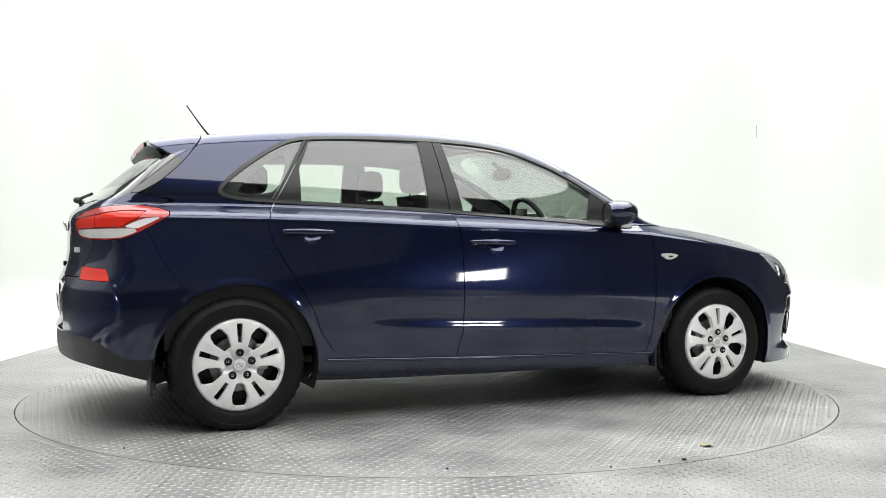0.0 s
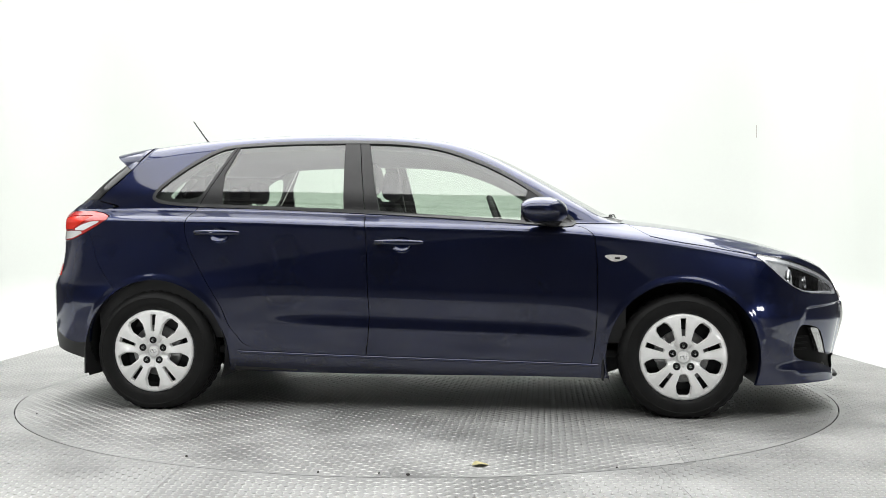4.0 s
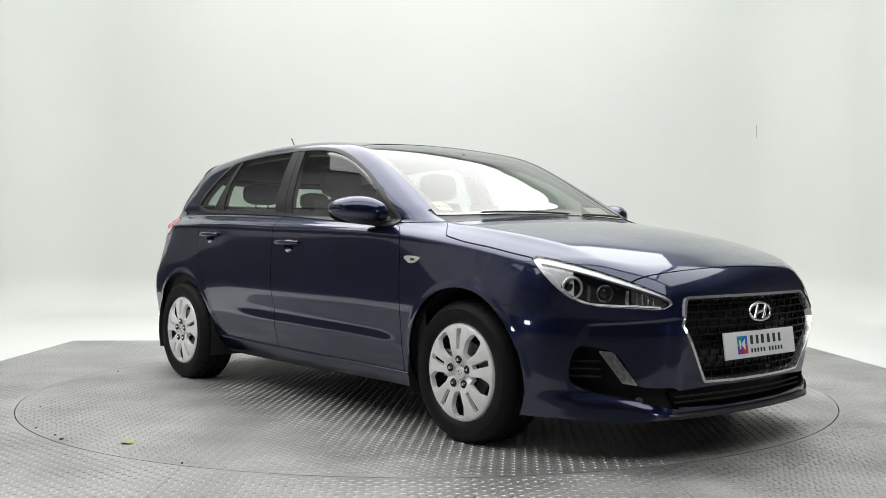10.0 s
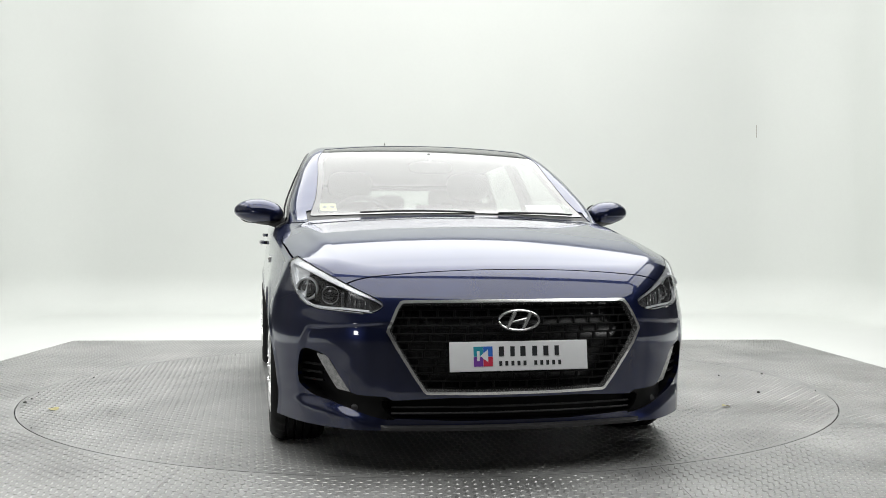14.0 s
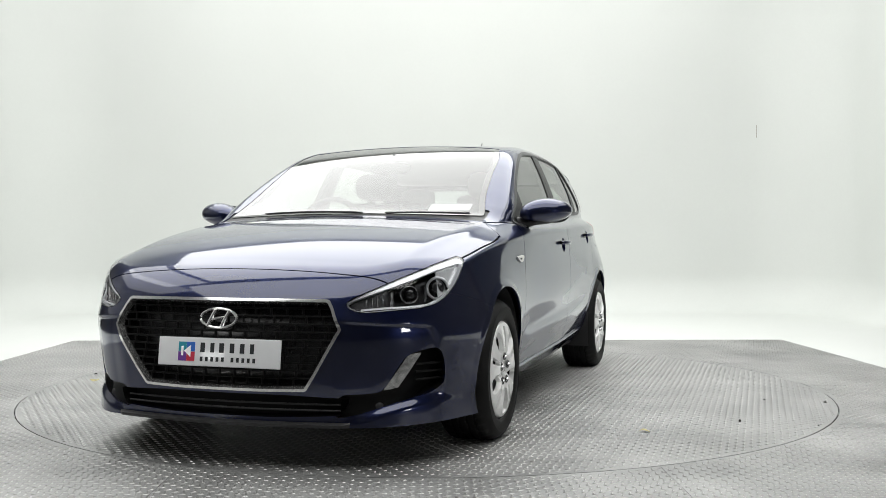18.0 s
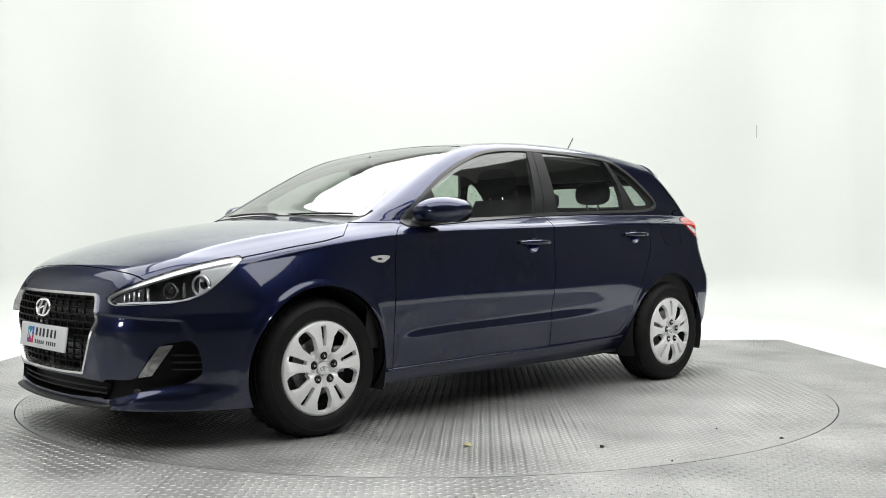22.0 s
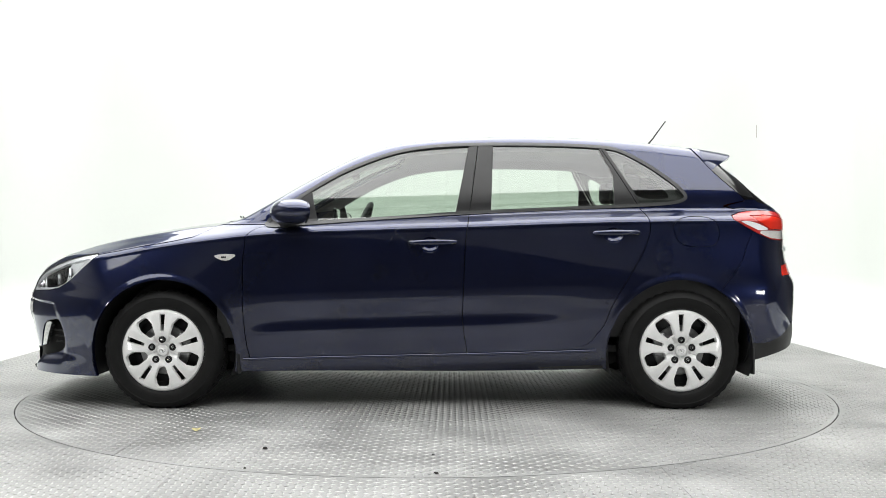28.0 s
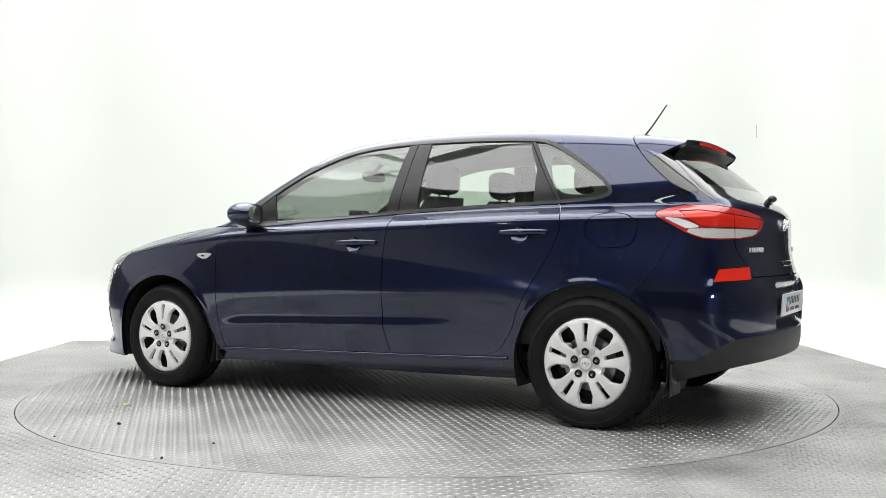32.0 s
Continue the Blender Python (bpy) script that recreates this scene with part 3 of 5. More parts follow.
# the shell of roof, pillars and quarters; the filler flap is on the car's left only
flap, left_shell = both(shell, only(on(FUEL, "x", "z"), lambda v: 0.6 - v[:, 1]), 0.0018)
panel("body_shell", sewn(left_shell, flipped(shell)), PAINT, car, "navy roof, pillars and rear quarters")
panel("fuel_flap", flap, PAINT, car)
panel("bonnet", whole(hood_skin), PAINT, car)
panel("windscreen_cowl", whole(cowl_skin), BLACK, car, "black plastic scuttle panel", -0.006)
fbumper = panel("front_bumper", whole(bumper_f), PAINT, car, thick=0.02)
rbumper = panel("rear_bumper", whole(bumper_r), PAINT, car, thick=0.02)
panel("valance", whole(valance), BLACK, rbumper, "black textured lower valance", -0.004, 0.02)
gate = panel("tailgate", whole(gate_skin), PAINT, car)


def sided_panel(name, mesh, mat, parent, label="", lift=0.0, thick=0.012):
    return [panel(name, mesh, mat, parent, label, lift, thick), panel(name, flipped(mesh), mat, parent, label, lift, thick)]


def dish(mesh, cx, cz, r, depth):
    """The hollow behind a door handle, sunk into its door."""
    v, f = mesh
    d = np.hypot((v[:, 0] - cx) / r[0], (v[:, 2] - cz) / r[1])
    nrm = skin_normals(v)
    return v - nrm * (depth * np.clip(1 - d ** 3, 0, 1))[:, None], f


def handle_bar(x0, x1, z):
    xs = np.linspace(x0, x1, 15)
    s = np.linspace(0, 1, 15)
    y = skin_y(xs, 0 * xs + z) + 0.012 + 0.02 * np.sin(math.pi * np.clip(s * 1.05, 0, 1)) ** 0.6
    v, f = tube(np.stack([xs, y, z + 0.004 * s], -1), 0.0135 * np.sin(math.pi * np.clip(0.09 + 0.84 * s, 0, 1)) ** 0.45, 12)
    centre = np.repeat(np.stack([xs, y, z + 0.004 * s], -1), 12, 0)
    v = centre + (v - centre) * (1, 0.75, 1)
    return v, f


def handle_foot(x, z):
    y = float(skin_y(x, z)[0])
    return block(x, y + 0.006, z, 0.035, 0.026, 0.02, 0.005)


doors = {}
for name, mesh, cx, cz in (("front_door", fdoor, -0.045, 0.848), ("rear_door", rdoor, -0.985, 0.897)):
    cup, rest = both(mesh, lambda v: np.hypot((v[:, 0] - cx) / 1.25, v[:, 2] - cz + 0.008) - 0.041, 0.0)
    ds = sided_panel(name, rest, PAINT, car)
    doors[name] = ds
    cup = dish(cup, cx, cz - 0.008, (0.0512, 0.041), 0.022)
    bar = handle_bar(cx + 0.105, cx - 0.135, cz + 0.004)
    for d, flip in zip(ds, (False, True)):
        g = flipped if flip else (lambda m: m)
        part("handle_recess", g(cup), PAINT, d)
        part("handle", g(bar), PAINT, d, "navy pull handle")
        for dx in (0.085, -0.115):
            part("handle_mount", g(handle_foot(cx + dx, cz + 0.005)), GLOSS_BLACK, d)
sided_panel("sill", sill_skin, PAINT, car, "", -0.004)
sill_x = np.linspace(-0.9, 0.92, 40)
strip_z = DOOR_FOOT(sill_x) - 0.004
strip = tube(np.stack([sill_x, skin_y(sill_x, strip_z) + 0.003, strip_z], -1), 0.0085, 14)

wings = sided_panel("front_wing", wing, PAINT, car)
rep_skin = clip(wing, only(on(REPEATER, "x", "z"), lambda v: 0.6 - v[:, 1])(wing[0]))
for w, flip in zip(wings, (False, True)):
    g = flipped if flip else (lambda m: m)
    m, nrm = sheet(g(rep_skin), 0.007, 0.008)
    rep = part("side_repeater", m, LAMP_WHITE, w, "clear side repeater lamp", True, nrm)
    c = np.array([1.01, 0.0, 0.777])
    c[1] = float(skin_y(1.01, 0.777)[0])
    part("bulb", g(block(c[0], c[1] + 0.0078, c[2], 0.026, 0.002, 0.009, 0.0008)), LAMP_GREY, rep)

# side glazing: the trim band, the black pillars and three panes
trim, inner = both(glazing, lambda v: -(on(DLO, "x", "z")(v) + 0.017), 0.0)
line = lambda v, z0, x0, z1, x1: v[:, 0] - (x0 + (v[:, 2] - z0) * (x1 - x0) / (z1 - z0))
sail, inner = both(inner, lambda v: -line(v, 0.944, 0.535, 1.12, 0.575), 0.0015)
fpane, inner = both(inner, lambda v: -line(v, 0.997, -0.173, 1.351, -0.243), 0.001)
bpost, inner = both(inner, lambda v: -line(v, 1.015, -0.362, 1.354, -0.376), 0.001)
bpost_f, bpost_r = both(bpost, lambda v: B_SHUT(v[:, 2]) - v[:, 0], G)
rpane, inner = both(inner, lambda v: np.maximum(-line(v, 1.208, -1.006, 1.344, -0.944), -1.006 - v[:, 0]), 0.001)
cpost, qpane = both(inner, lambda v: -line(v, 1.055, -1.145, 1.34, -0.978), 0.001)
cpost_f, cpost_r = both(cpost, lambda v: -line(v, 1.05, -1.128, 1.35, -0.952), G)
# behind the quarter window a black trim leaves a rounded opening
QUARTER_HOLE = outline([(-1.06, 1.29), (-1.13, 1.26), (-1.22, 1.19), (-1.3, 1.11), (-1.3, 1.085), (-1.2, 1.08), (-1.125, 1.1), (-1.08, 1.18)], 2)
qframe = clip(qpane, -QUARTER_HOLE(qpane[0][:, 0], qpane[0][:, 2]))
qframe = qframe[0] - skin_normals(qframe[0]) * 0.02, qframe[1]
for flip in (False, True):
    g = flipped if flip else (lambda m: m)
    fd, rd = doors["front_door"][flip], doors["rear_door"][flip]
    panel("window_trim", g(trim), TRIM_GREY, car, "satin black trim round the side windows", 0.004, 0.014)
    panel("mirror_sail", g(sail), BLACK, fd, "black triangular corner panel", 0.001)
    pane("window_pane", g(fpane), SIDE_GLASS, fd, "clear greenish side window", -0.004)
    panel("pillar_cover", g(bpost_f), PILLAR_FILM, fd, "dull black pillar cover", 0.001, 0.03)
    panel("pillar_cover", g(bpost_r), PILLAR_FILM, rd, "dull black pillar cover", 0.001, 0.03)
    pane("window_pane", g(rpane), SIDE_GLASS, rd, "clear greenish side window", -0.004)
    for m in (cpost_f, cpost_r):
        panel("pillar_cover", g(m), PILLAR_FILM, rd, "dull black pillar cover", 0.001, 0.03)
    qw = pane("quarter_window", g(qpane), SIDE_GLASS, car, "small triangular rear quarter window", -0.003)
    part("inner_frame", g(qframe), CABIN, qw, "black inner trim round the quarter window")
    part("sill_strip", g(strip), PAINT, car, "thin navy edge along the sill")

# windscreen with its black border
border, clear_screen = both(windscreen, lambda v: -(screen(v) + 0.028), 0.0)
ws = pane("windscreen", whole(clear_screen), SCREEN_GLASS, car, "raked clear windscreen", -0.002)
panel("windscreen_border", whole(border), GLOSS_BLACK, ws, "black border of the glass", -0.002, 0.004)
gborder, gclear = both(gate_pane, lambda v: -(rear_pane(v) + 0.07), 0.0)
pane("rear_window", whole(gclear), REAR_GLASS, gate, "tinted rear window", -0.002)
panel("rear_window_border", whole(gborder), GLOSS_BLACK, gate, "black border of the rear glass", -0.002, 0.004)
for m in (gate_fin, flipped(gate_fin)):
    panel("side_fin", m, GLOSS_BLACK, gate, "gloss black fin beside the rear glass", 0.002)

# spoiler over the rear glass
# its upper side carries the lines of roof and flanks on past the glass
gx, gp = np.meshgrid(np.linspace(-1.675, -1.445, 36), np.radians(np.linspace(26, 90, 80)), indexing="ij")
lo, hi = np.zeros(gx.shape), np.full(gx.shape, 1.2)
for _ in range(20):
    mid = (lo + hi) / 2
    inside = skin(gx, mid * np.cos(gp), 0.9 + mid * np.sin(gp), False) < 0
    lo, hi = np.where(inside, mid, lo), np.where(inside, hi, mid)
sv = np.stack([gx, lo * np.cos(gp), 0.9 + lo * np.sin(gp)], -1)
sv[:, -1, 1] = 0
n2 = gx.shape[1]
wing_top = sv.reshape(-1, 3), [(i * n2 + j, i * n2 + j + 1, (i + 1) * n2 + j + 1, (i + 1) * n2 + j) for i in range(35) for j in range(n2 - 1)]
wing_top = clip(wing_top, wing_top[0][:, 0] + 0.004 - SEAM(wing_top[0][:, 2]))
wing_top = clip(wing_top, 1.238 + 0.62 * (-1.54 - wing_top[0][:, 0]) - wing_top[0][:, 2])
if np.cross(wing_top[0][wing_top[1][0][1]] - wing_top[0][wing_top[1][0][0]], wing_top[0][wing_top[1][0][2]] - wing_top[0][wing_top[1][0][1]])[1] < 0:
    wing_top = wing_top[0], [q[::-1] for q in wing_top[1]]
m, nrm = sheet(whole(wing_top), 0.003, 0.024, tail=False)
sp = part("roof_spoiler", m, PAINT, gate, "navy roof spoiler", True, nrm)
tip_z = lambda y: CENTRE(-1.675 - 0.15 * y * y) - 0.065 * y * y
rows = []
for y in np.linspace(-0.48, 0.48, 41):
    zt = float(tip_z(y))
    k = 1 - (abs(y) / 0.54) ** 6
    zg = zt - 0.035 - 0.05 * k
    xg = float(skin_x(y, zg, -1)[0]) + 0.004
    rows.append([(-1.671, y, zt - 0.018), (-1.663, y, zt - 0.03), (-1.643, y, zt - 0.038), (-1.63, y, zt - 0.045 - 0.012 * k), (xg, y, zg)])
rows = np.array(rows)
part("spoiler_underside", (rows.reshape(-1, 3), [(i * 5 + j, i * 5 + j + 1, (i + 1) * 5 + j + 1, (i + 1) * 5 + j) for i in range(40) for j in range(4)]), BLACK, sp, "black underside of the spoiler")
lamp_y = np.linspace(-0.27, 0.27, 25)
lamp_rows = np.array([[(-1.673, y, float(tip_z(y)) - 0.001), (-1.681, y, float(tip_z(y)) - 0.004), (-1.68, y, float(tip_z(y)) - 0.021), (-1.669, y, float(tip_z(y)) - 0.024)] for y in lamp_y])
part("brake_lamp", (lamp_rows.reshape(-1, 3), [(i * 4 + j, (i + 1) * 4 + j, (i + 1) * 4 + j + 1, i * 4 + j + 1) for i in range(24) for j in range(3)]), LAMP_RED, sp, "red high-level brake lamp")

# headlamps
ring, face = both(head_lens, lambda v: -(on(HEAD, "head", "z")(v) + 0.0055 + 0.0165 * step(0.61, 0.73, v[:, 2])), 0.0)


def corner_point(u, z):
    """The place on the front corner of the skin where x - y is u at a height z."""
    ys = np.linspace(0.3, 0.9, 400)
    xs = skin_x(ys, np.full(400, z))
    i = int(np.abs(xs - ys - u).argmin())
    return np.array([xs[i], ys[i], z])


def round_lamp(c, r, depth):
    """A bowl, its bezel and a lens that look forwards and a little outwards."""
    bowl = lathe([(0.002, -depth), (r * 0.6, -depth * 0.8), (r * 0.95, -0.004), (r, 0.0), (r * 1.1, 0.0), (r * 1.12, -0.012)], 36)
    lens = lathe([(0.0005, r * 0.25), (r * 0.35, r * 0.2), (r * 0.62, r * 0.02), (r * 0.72, -r * 0.3)], 36)
    m = Matrix.Translation(c) @ Matrix.Rotation(radians(-68), 4, "Z")
    return moved(bowl, m), moved(lens, m)


for flip in (False, True):
    g = flipped if flip else (lambda m: m)
    hl = part("headlamp", g(pocket(head_lens, lambda v: 0.05 + 0.04 * step(0.9, 1.3, v[:, 0] - v[:, 1]))), LAMP_GREY, car, "clear headlamp with a dark bezel and bright light guide")
    pane("lens", g(head_lens), LENS_GLASS, hl, "clear lens", 0.001)
    part("light_guide", g(sheet(ring, -0.006, 0.016)[0]), REFLECTOR, hl, "bright rim")
    for lo_u, hi_u, deep, mat in ((0.0, 1.1, 0.018, LAMP_SILVER), (1.42, 9.0, 0.024, LAMP_TIP)):
        u_ = head_lens[0][:, 0] - head_lens[0][:, 1]
        back = clip(head_lens, np.maximum.reduce([lo_u - u_, u_ - hi_u, on(HEAD, "head", "z")(head_lens[0]) + 0.012]))
        m, nrm = sheet(g(back), -deep, 0.004)
        part("reflector", m, mat, hl, "bright reflector" if hi_u < 2 else "dark inner reflector", True, nrm)
    # a projector in a bright ring, a second bowl further in, and facets towards the tip
    for u, z, r, back_, eye_mat, ring_mat in ((1.115, 0.674, 0.038, 0.03, GLOSS_BLACK, REFLECTOR), (1.3, 0.652, 0.03, 0.046, GLOSS_BLACK, SATIN_CHROME)):
        c = corner_point(u, z) - np.array([back_, back_ * 0.46, 0])
        bowl, lens = round_lamp(c, r, 0.03)
        part("lamp_bowl", g(bowl), LAMP_GREY if u < 1.2 else SATIN_CHROME, hl, "round lamp bowl")
        part("projector_lens", g(lens), eye_mat, hl, "domed lens")
        a = np.linspace(0, 2 * math.pi, 41)
        ring_path = np.stack([(r + 0.003) * np.cos(a), 0 * a + 0.002, (r + 0.003) * np.sin(a)], -1)
        m_ = Matrix.Translation(c) @ Matrix.Rotation(radians(-68), 4, "Z")
        part("projector_ring", g(moved(tube(ring_path, 0.0055 if u < 1.2 else 0.0025, 8, False), m_)), ring_mat, hl, "bright ring of the projector")
    for u, z, w, h, mat in ((1.2, 0.655, 0.006, 0.06, LAMP_TIP), (1.405, 0.637, 0.012, 0.055, SATIN_CHROME), (1.455, 0.633, 0.004, 0.044, CHROME), (1.485, 0.63, 0.004, 0.04, SATIN_CHROME),
                            (1.515, 0.627, 0.004, 0.036, CHROME), (1.545, 0.622, 0.004, 0.03, SATIN_CHROME)):
        c = corner_point(u, z) - np.array([0.022, 0.01, 0])
        part("reflector_bar", g(block(c[0], c[1], c[2], 0.014, w, h, 0.0015, 0.7)), mat, hl, "narrow bright reflector")
    path_ = np.array([corner_point(u, z) - np.array([0.012, 0.006, 0]) for u, z in ((1.07, 0.642), (1.2, 0.613), (1.32, 0.608), (1.45, 0.606), (1.58, 0.6))])
    part("lower_guide", g(tube(path_, 0.004, 8)), REFLECTOR, hl, "thin bright lower edge")

# tail lamps
rim_, lens_ = both(tail_lens, lambda v: -(on(TAILLAMP, "tail", "z")(v) + 0.007), 0.0)
white_, red_ = both(lens_, on(TAIL_CLEAR, "tail", "z"), 0.0008)
wedge_, red_ = both(red_, on(TAIL_WEDGE, "tail", "z"), 0.0008)
deep_, red_ = both(red_, on(TAIL_RED, "tail", "z"), 0.0022)
for flip in (False, True):
    g = flipped if flip else (lambda m: m)
    for inner_half in (False, True):
        cut = (lambda m: clip(m, m[0][:, 1] - 0.607)) if inner_half else (lambda m: clip(m, 0.611 - m[0][:, 1]))
        tl = part("tail_lamp", g(sheet(cut(tail_lens), -0.0035, 0.02)[0]), LAMP_DEEP_RED, gate if inner_half else car, "red and clear tail lamp", True)
        for nm, region, mat, lift in (("outer_lens", joined(cut(rim_), cut(red_)), LAMP_PINK, 0.001), ("red_lens", cut(deep_), LAMP_RED, 0.0005), ("clear_lens", cut(white_), LAMP_WHITE, 0.0015), ("indicator_lens", cut(wedge_), PLATE_WHITE, 0.001)):
            if region[1]:
                m, nrm = sheet(g(region), lift, 0.008)
                part(nm, m, mat, tl, "", True, nrm)
    m, nrm = sheet(g(clip(mark_lens, on(REAR_MARK, "tail", "z")(mark_lens[0]))), 0.001, 0.012)
    rr_ = part("rear_reflector", m, LAMP_RED, rbumper, "red fog lamp and reflector", True, nrm)

# grille, intake, fog lamps
frame_skin = clip(whole(grille_hole), -(on(GRILLE, "y", "z")(whole(grille_hole)[0]) + 0.0105))
panel("grille_frame", frame_skin, BRIGHT_TRIM, fbumper, "chrome hexagonal grille surround", 0.008, 0.03)
hole = whole(grille_hole)
part("grille_back", pocket(hole, 0.075), LAMP_BLACK, fbumper, "black grille backing")
bars, z = [], 0.316
i = 0
while z < 0.63:
    half = 0.325 + (z - 0.297) * 0.66 if z < 0.53 else 0.474 - (z - 0.53) * 0.45
    ys = np.linspace(-half, half, 25)
    xs = skin_x(ys, 0 * ys + z) - 0.026
    bars.append(tube(np.stack([xs, ys, 0 * ys + z], -1), 0.0038, 8))
    step_y = 0.062
    for y in np.arange(-half + (0.55 if i % 2 else 0.05) * step_y, half, step_y):
        x = float(skin_x(y, z + 0.0145)[0]) - 0.027
        bars.append(block(x, y, z + 0.0145, 0.008, 0.0075, 0.028, 0.002))
    z += 0.029
    i += 1
part("grille_mesh", joined(*bars), GRILLE_BLACK, fbumper, "black staggered honeycomb grille bars")
part("lower_intake", pocket(whole(intake_hole), 0.06), GRILLE_BLACK, fbumper, "black slot above the lip")
for z in (0.225, 0.248):
    ys = np.linspace(-0.46, 0.46, 25)
    part("intake_slat", tube(np.stack([skin_x(ys, 0 * ys + z) - 0.015, ys, 0 * ys + z], -1), 0.004, 6), BLACK, fbumper)
lens_fog = clip(fog_hole, on(FOG, "head", "z")(fog_hole[0]))
for flip in (False, True):
    g = flipped if flip else (lambda m: m)
    fp = part("fog_lamp_pocket", g(pocket(fog_hole, lambda v: 0.014 + 0.048 * step(1.5, 1.08, v[:, 0] - v[:, 1]))), GRILLE_BLACK, fbumper, "black fog lamp pocket")
    m, nrm = sheet(g(lens_fog), -0.004, 0.02)
    part("fog_lamp", m, FOG_LENS, fp, "clear slanting fog lamp", True, nrm)
    for z in (0.33, 0.36, 0.39):
        pts = np.array([corner_point(u, z) - np.array([0.02, 0.012, 0]) for u in np.linspace(1.09, 1.26, 6)])
        part("slat", g(tube(pts, 0.005, 6)), GRILLE_BLACK, fp)
# splitter lip under the bumper
ys = np.linspace(-0.5, 0.5, 61)
lip = []
for y in ys:
    x = float(skin_x(y, 0.19)[0])
    e = 0.028 * step(0.505, 0.475, abs(y))
    lip.append([(x - 0.07, y, 0.178), (x + e * 0.6, y, 0.184), (x + e, y, 0.178), (x + e - 0.004, y, 0.166), (x - 0.08, y, 0.15)])
lip = np.array(lip)
lf = [(i * 5 + j, (i + 1) * 5 + j, (i + 1) * 5 + (j + 1) % 5, i * 5 + (j + 1) % 5) for i in range(60) for j in range(5)]
part("lip", (lip.reshape(-1, 3), lf), BLACK, fbumper, "black splitter lip")


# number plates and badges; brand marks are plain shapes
def plate(name, parent, x, z, way, tilt):
    m = pose(x, 0, z, 0, tilt, 0 if way > 0 else 180)
    p = part(name, block(0, 0, 0, 0.008, 0.522, 0.108, 0.003), PLATE_WHITE, parent, "white show plate with dark and coloured print", at=m)
    k = 0.0046
    def flat(nm, y0, y1, z0, z1, mat):
        part(nm, block(k, (y0 + y1) / 2, (z0 + z1) / 2, 0.0012, y1 - y0, z1 - z0), mat, p, smooth=False)
    flat("print_square", -0.172, -0.137, 0.0, 0.036, PRINT_TEAL)
    flat("print_square", -0.136, -0.101, 0.0, 0.036, PRINT_BLUE)
    flat("print_square", -0.172, -0.137, -0.036, -0.001, PRINT_PURPLE)
    flat("print_square", -0.136, -0.101, -0.036, -0.001, PRINT_RED)
    arrow = [(k + 0.001, -0.16, -0.016), (k + 0.001, -0.16, 0.02), (k + 0.001, -0.15, 0.02), (k + 0.001, -0.15, -0.016)]
    part("print_mark", ([*arrow, (k + 0.001, -0.147, 0.002), (k + 0.001, -0.118, 0.026), (k + 0.001, -0.118, -0.022)], [(3, 2, 1, 0), (4, 6, 5)]), PLATE_WHITE, p, smooth=False)
    y = -0.077
    for w in (0.034, 0.03, 0.036, 0.034, 0.034, 0.03):
        flat("print_bar", y, y + w * 0.55, -0.001, 0.035, INK)
        y += w * 1.26
    y = -0.077
    for i in range(11):
        if i != 5:
            flat("print_bar", y, y + 0.011, -0.035, -0.018, INK)
        y += 0.0229 if i != 5 else 0.018
    return p


plate("front_plate", fbumper, 2.211, 0.437, 1, -7)
plate("rear_plate", rbumper, -2.068, 0.555, -1, 5)


def badge(parent, x, z, way, s):
    a = np.linspace(0, 2 * math.pi, 41)
    path = np.stack([0 * a, 0.076 * s * np.cos(a), 0.036 * s * np.sin(a)], -1)
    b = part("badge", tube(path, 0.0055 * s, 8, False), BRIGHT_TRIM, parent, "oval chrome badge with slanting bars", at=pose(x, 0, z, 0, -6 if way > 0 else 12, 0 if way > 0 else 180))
    for y0, y1 in ((-0.046, -0.014), (0.014, 0.046)):
        part("badge_bar", tube([(0, y0 * s, -0.03 * s), (0.002, (y0 + y1) / 2 * s, 0), (0, y1 * s, 0.03 * s)], 0.0075 * s, 8), BRIGHT_TRIM, b)
    part("badge_bar", tube([(0.002, -0.03 * s, -0.006 * s), (0.003, 0, 0.0), (0.002, 0.03 * s, 0.006 * s)], 0.005 * s, 8), BRIGHT_TRIM, b)


badge(fbumper, 2.21, 0.567, 1, 1.0)
badge(gate, -2.035, 0.94, -1, 0.78)
gy = np.linspace(0.36, 0.52, 8)
for y in gy[:-1]:
    x = float(skin_x(y, 0.818, -1)[0])
    part("lettering_bar", block(x - 0.002, y + 0.011, 0.818, 0.006, 0.014, 0.022, 0.001), PLATE_WHITE, gate)
for y in (-0.36, -0.4, -0.44):
    x = float(skin_x(y, 0.818, -1)[0])
    part("lettering_bar", block(x - 0.002, y, 0.818, 0.006, 0.026, 0.024, 0.001), PLATE_WHITE, gate)
part("tailgate_handle", block(-2.037, 0, 0.75, 0.02, 0.2, 0.026, 0.006), GLOSS_BLACK, gate, "gloss black grip")

# door mirrors
mv, mf = blob(0.655, 0.925, 1.004, 0.108, 0.122, 0.07, 0.88, 44)
mv[:, 2] = np.where(mv[:, 2] < 1.0, 1.0 + (mv[:, 2] - 1.0) * 0.82, mv[:, 2])
k = 1 - 0.2 * np.clip((mv[:, 1] - 0.91) / 0.13, 0, 1) ** 1.5
mv[:, 2] = 0.992 + (mv[:, 2] - 0.992) * k
mv[:, 0] += -0.35 * (mv[:, 1] - 0.925)
mv[:, 2] += 0.1 * (mv[:, 1] - 0.925)
cap_, low_ = both((mv, mf), lambda v: 0.955 + 0.25 * (0.925 - v[:, 1]) * 0.3 - v[:, 2], 0.0008)
cap_, face_ = both(cap_, lambda v: 0.575 - 0.3 * (v[:, 1] - 0.925) - v[:, 0], 0.0)
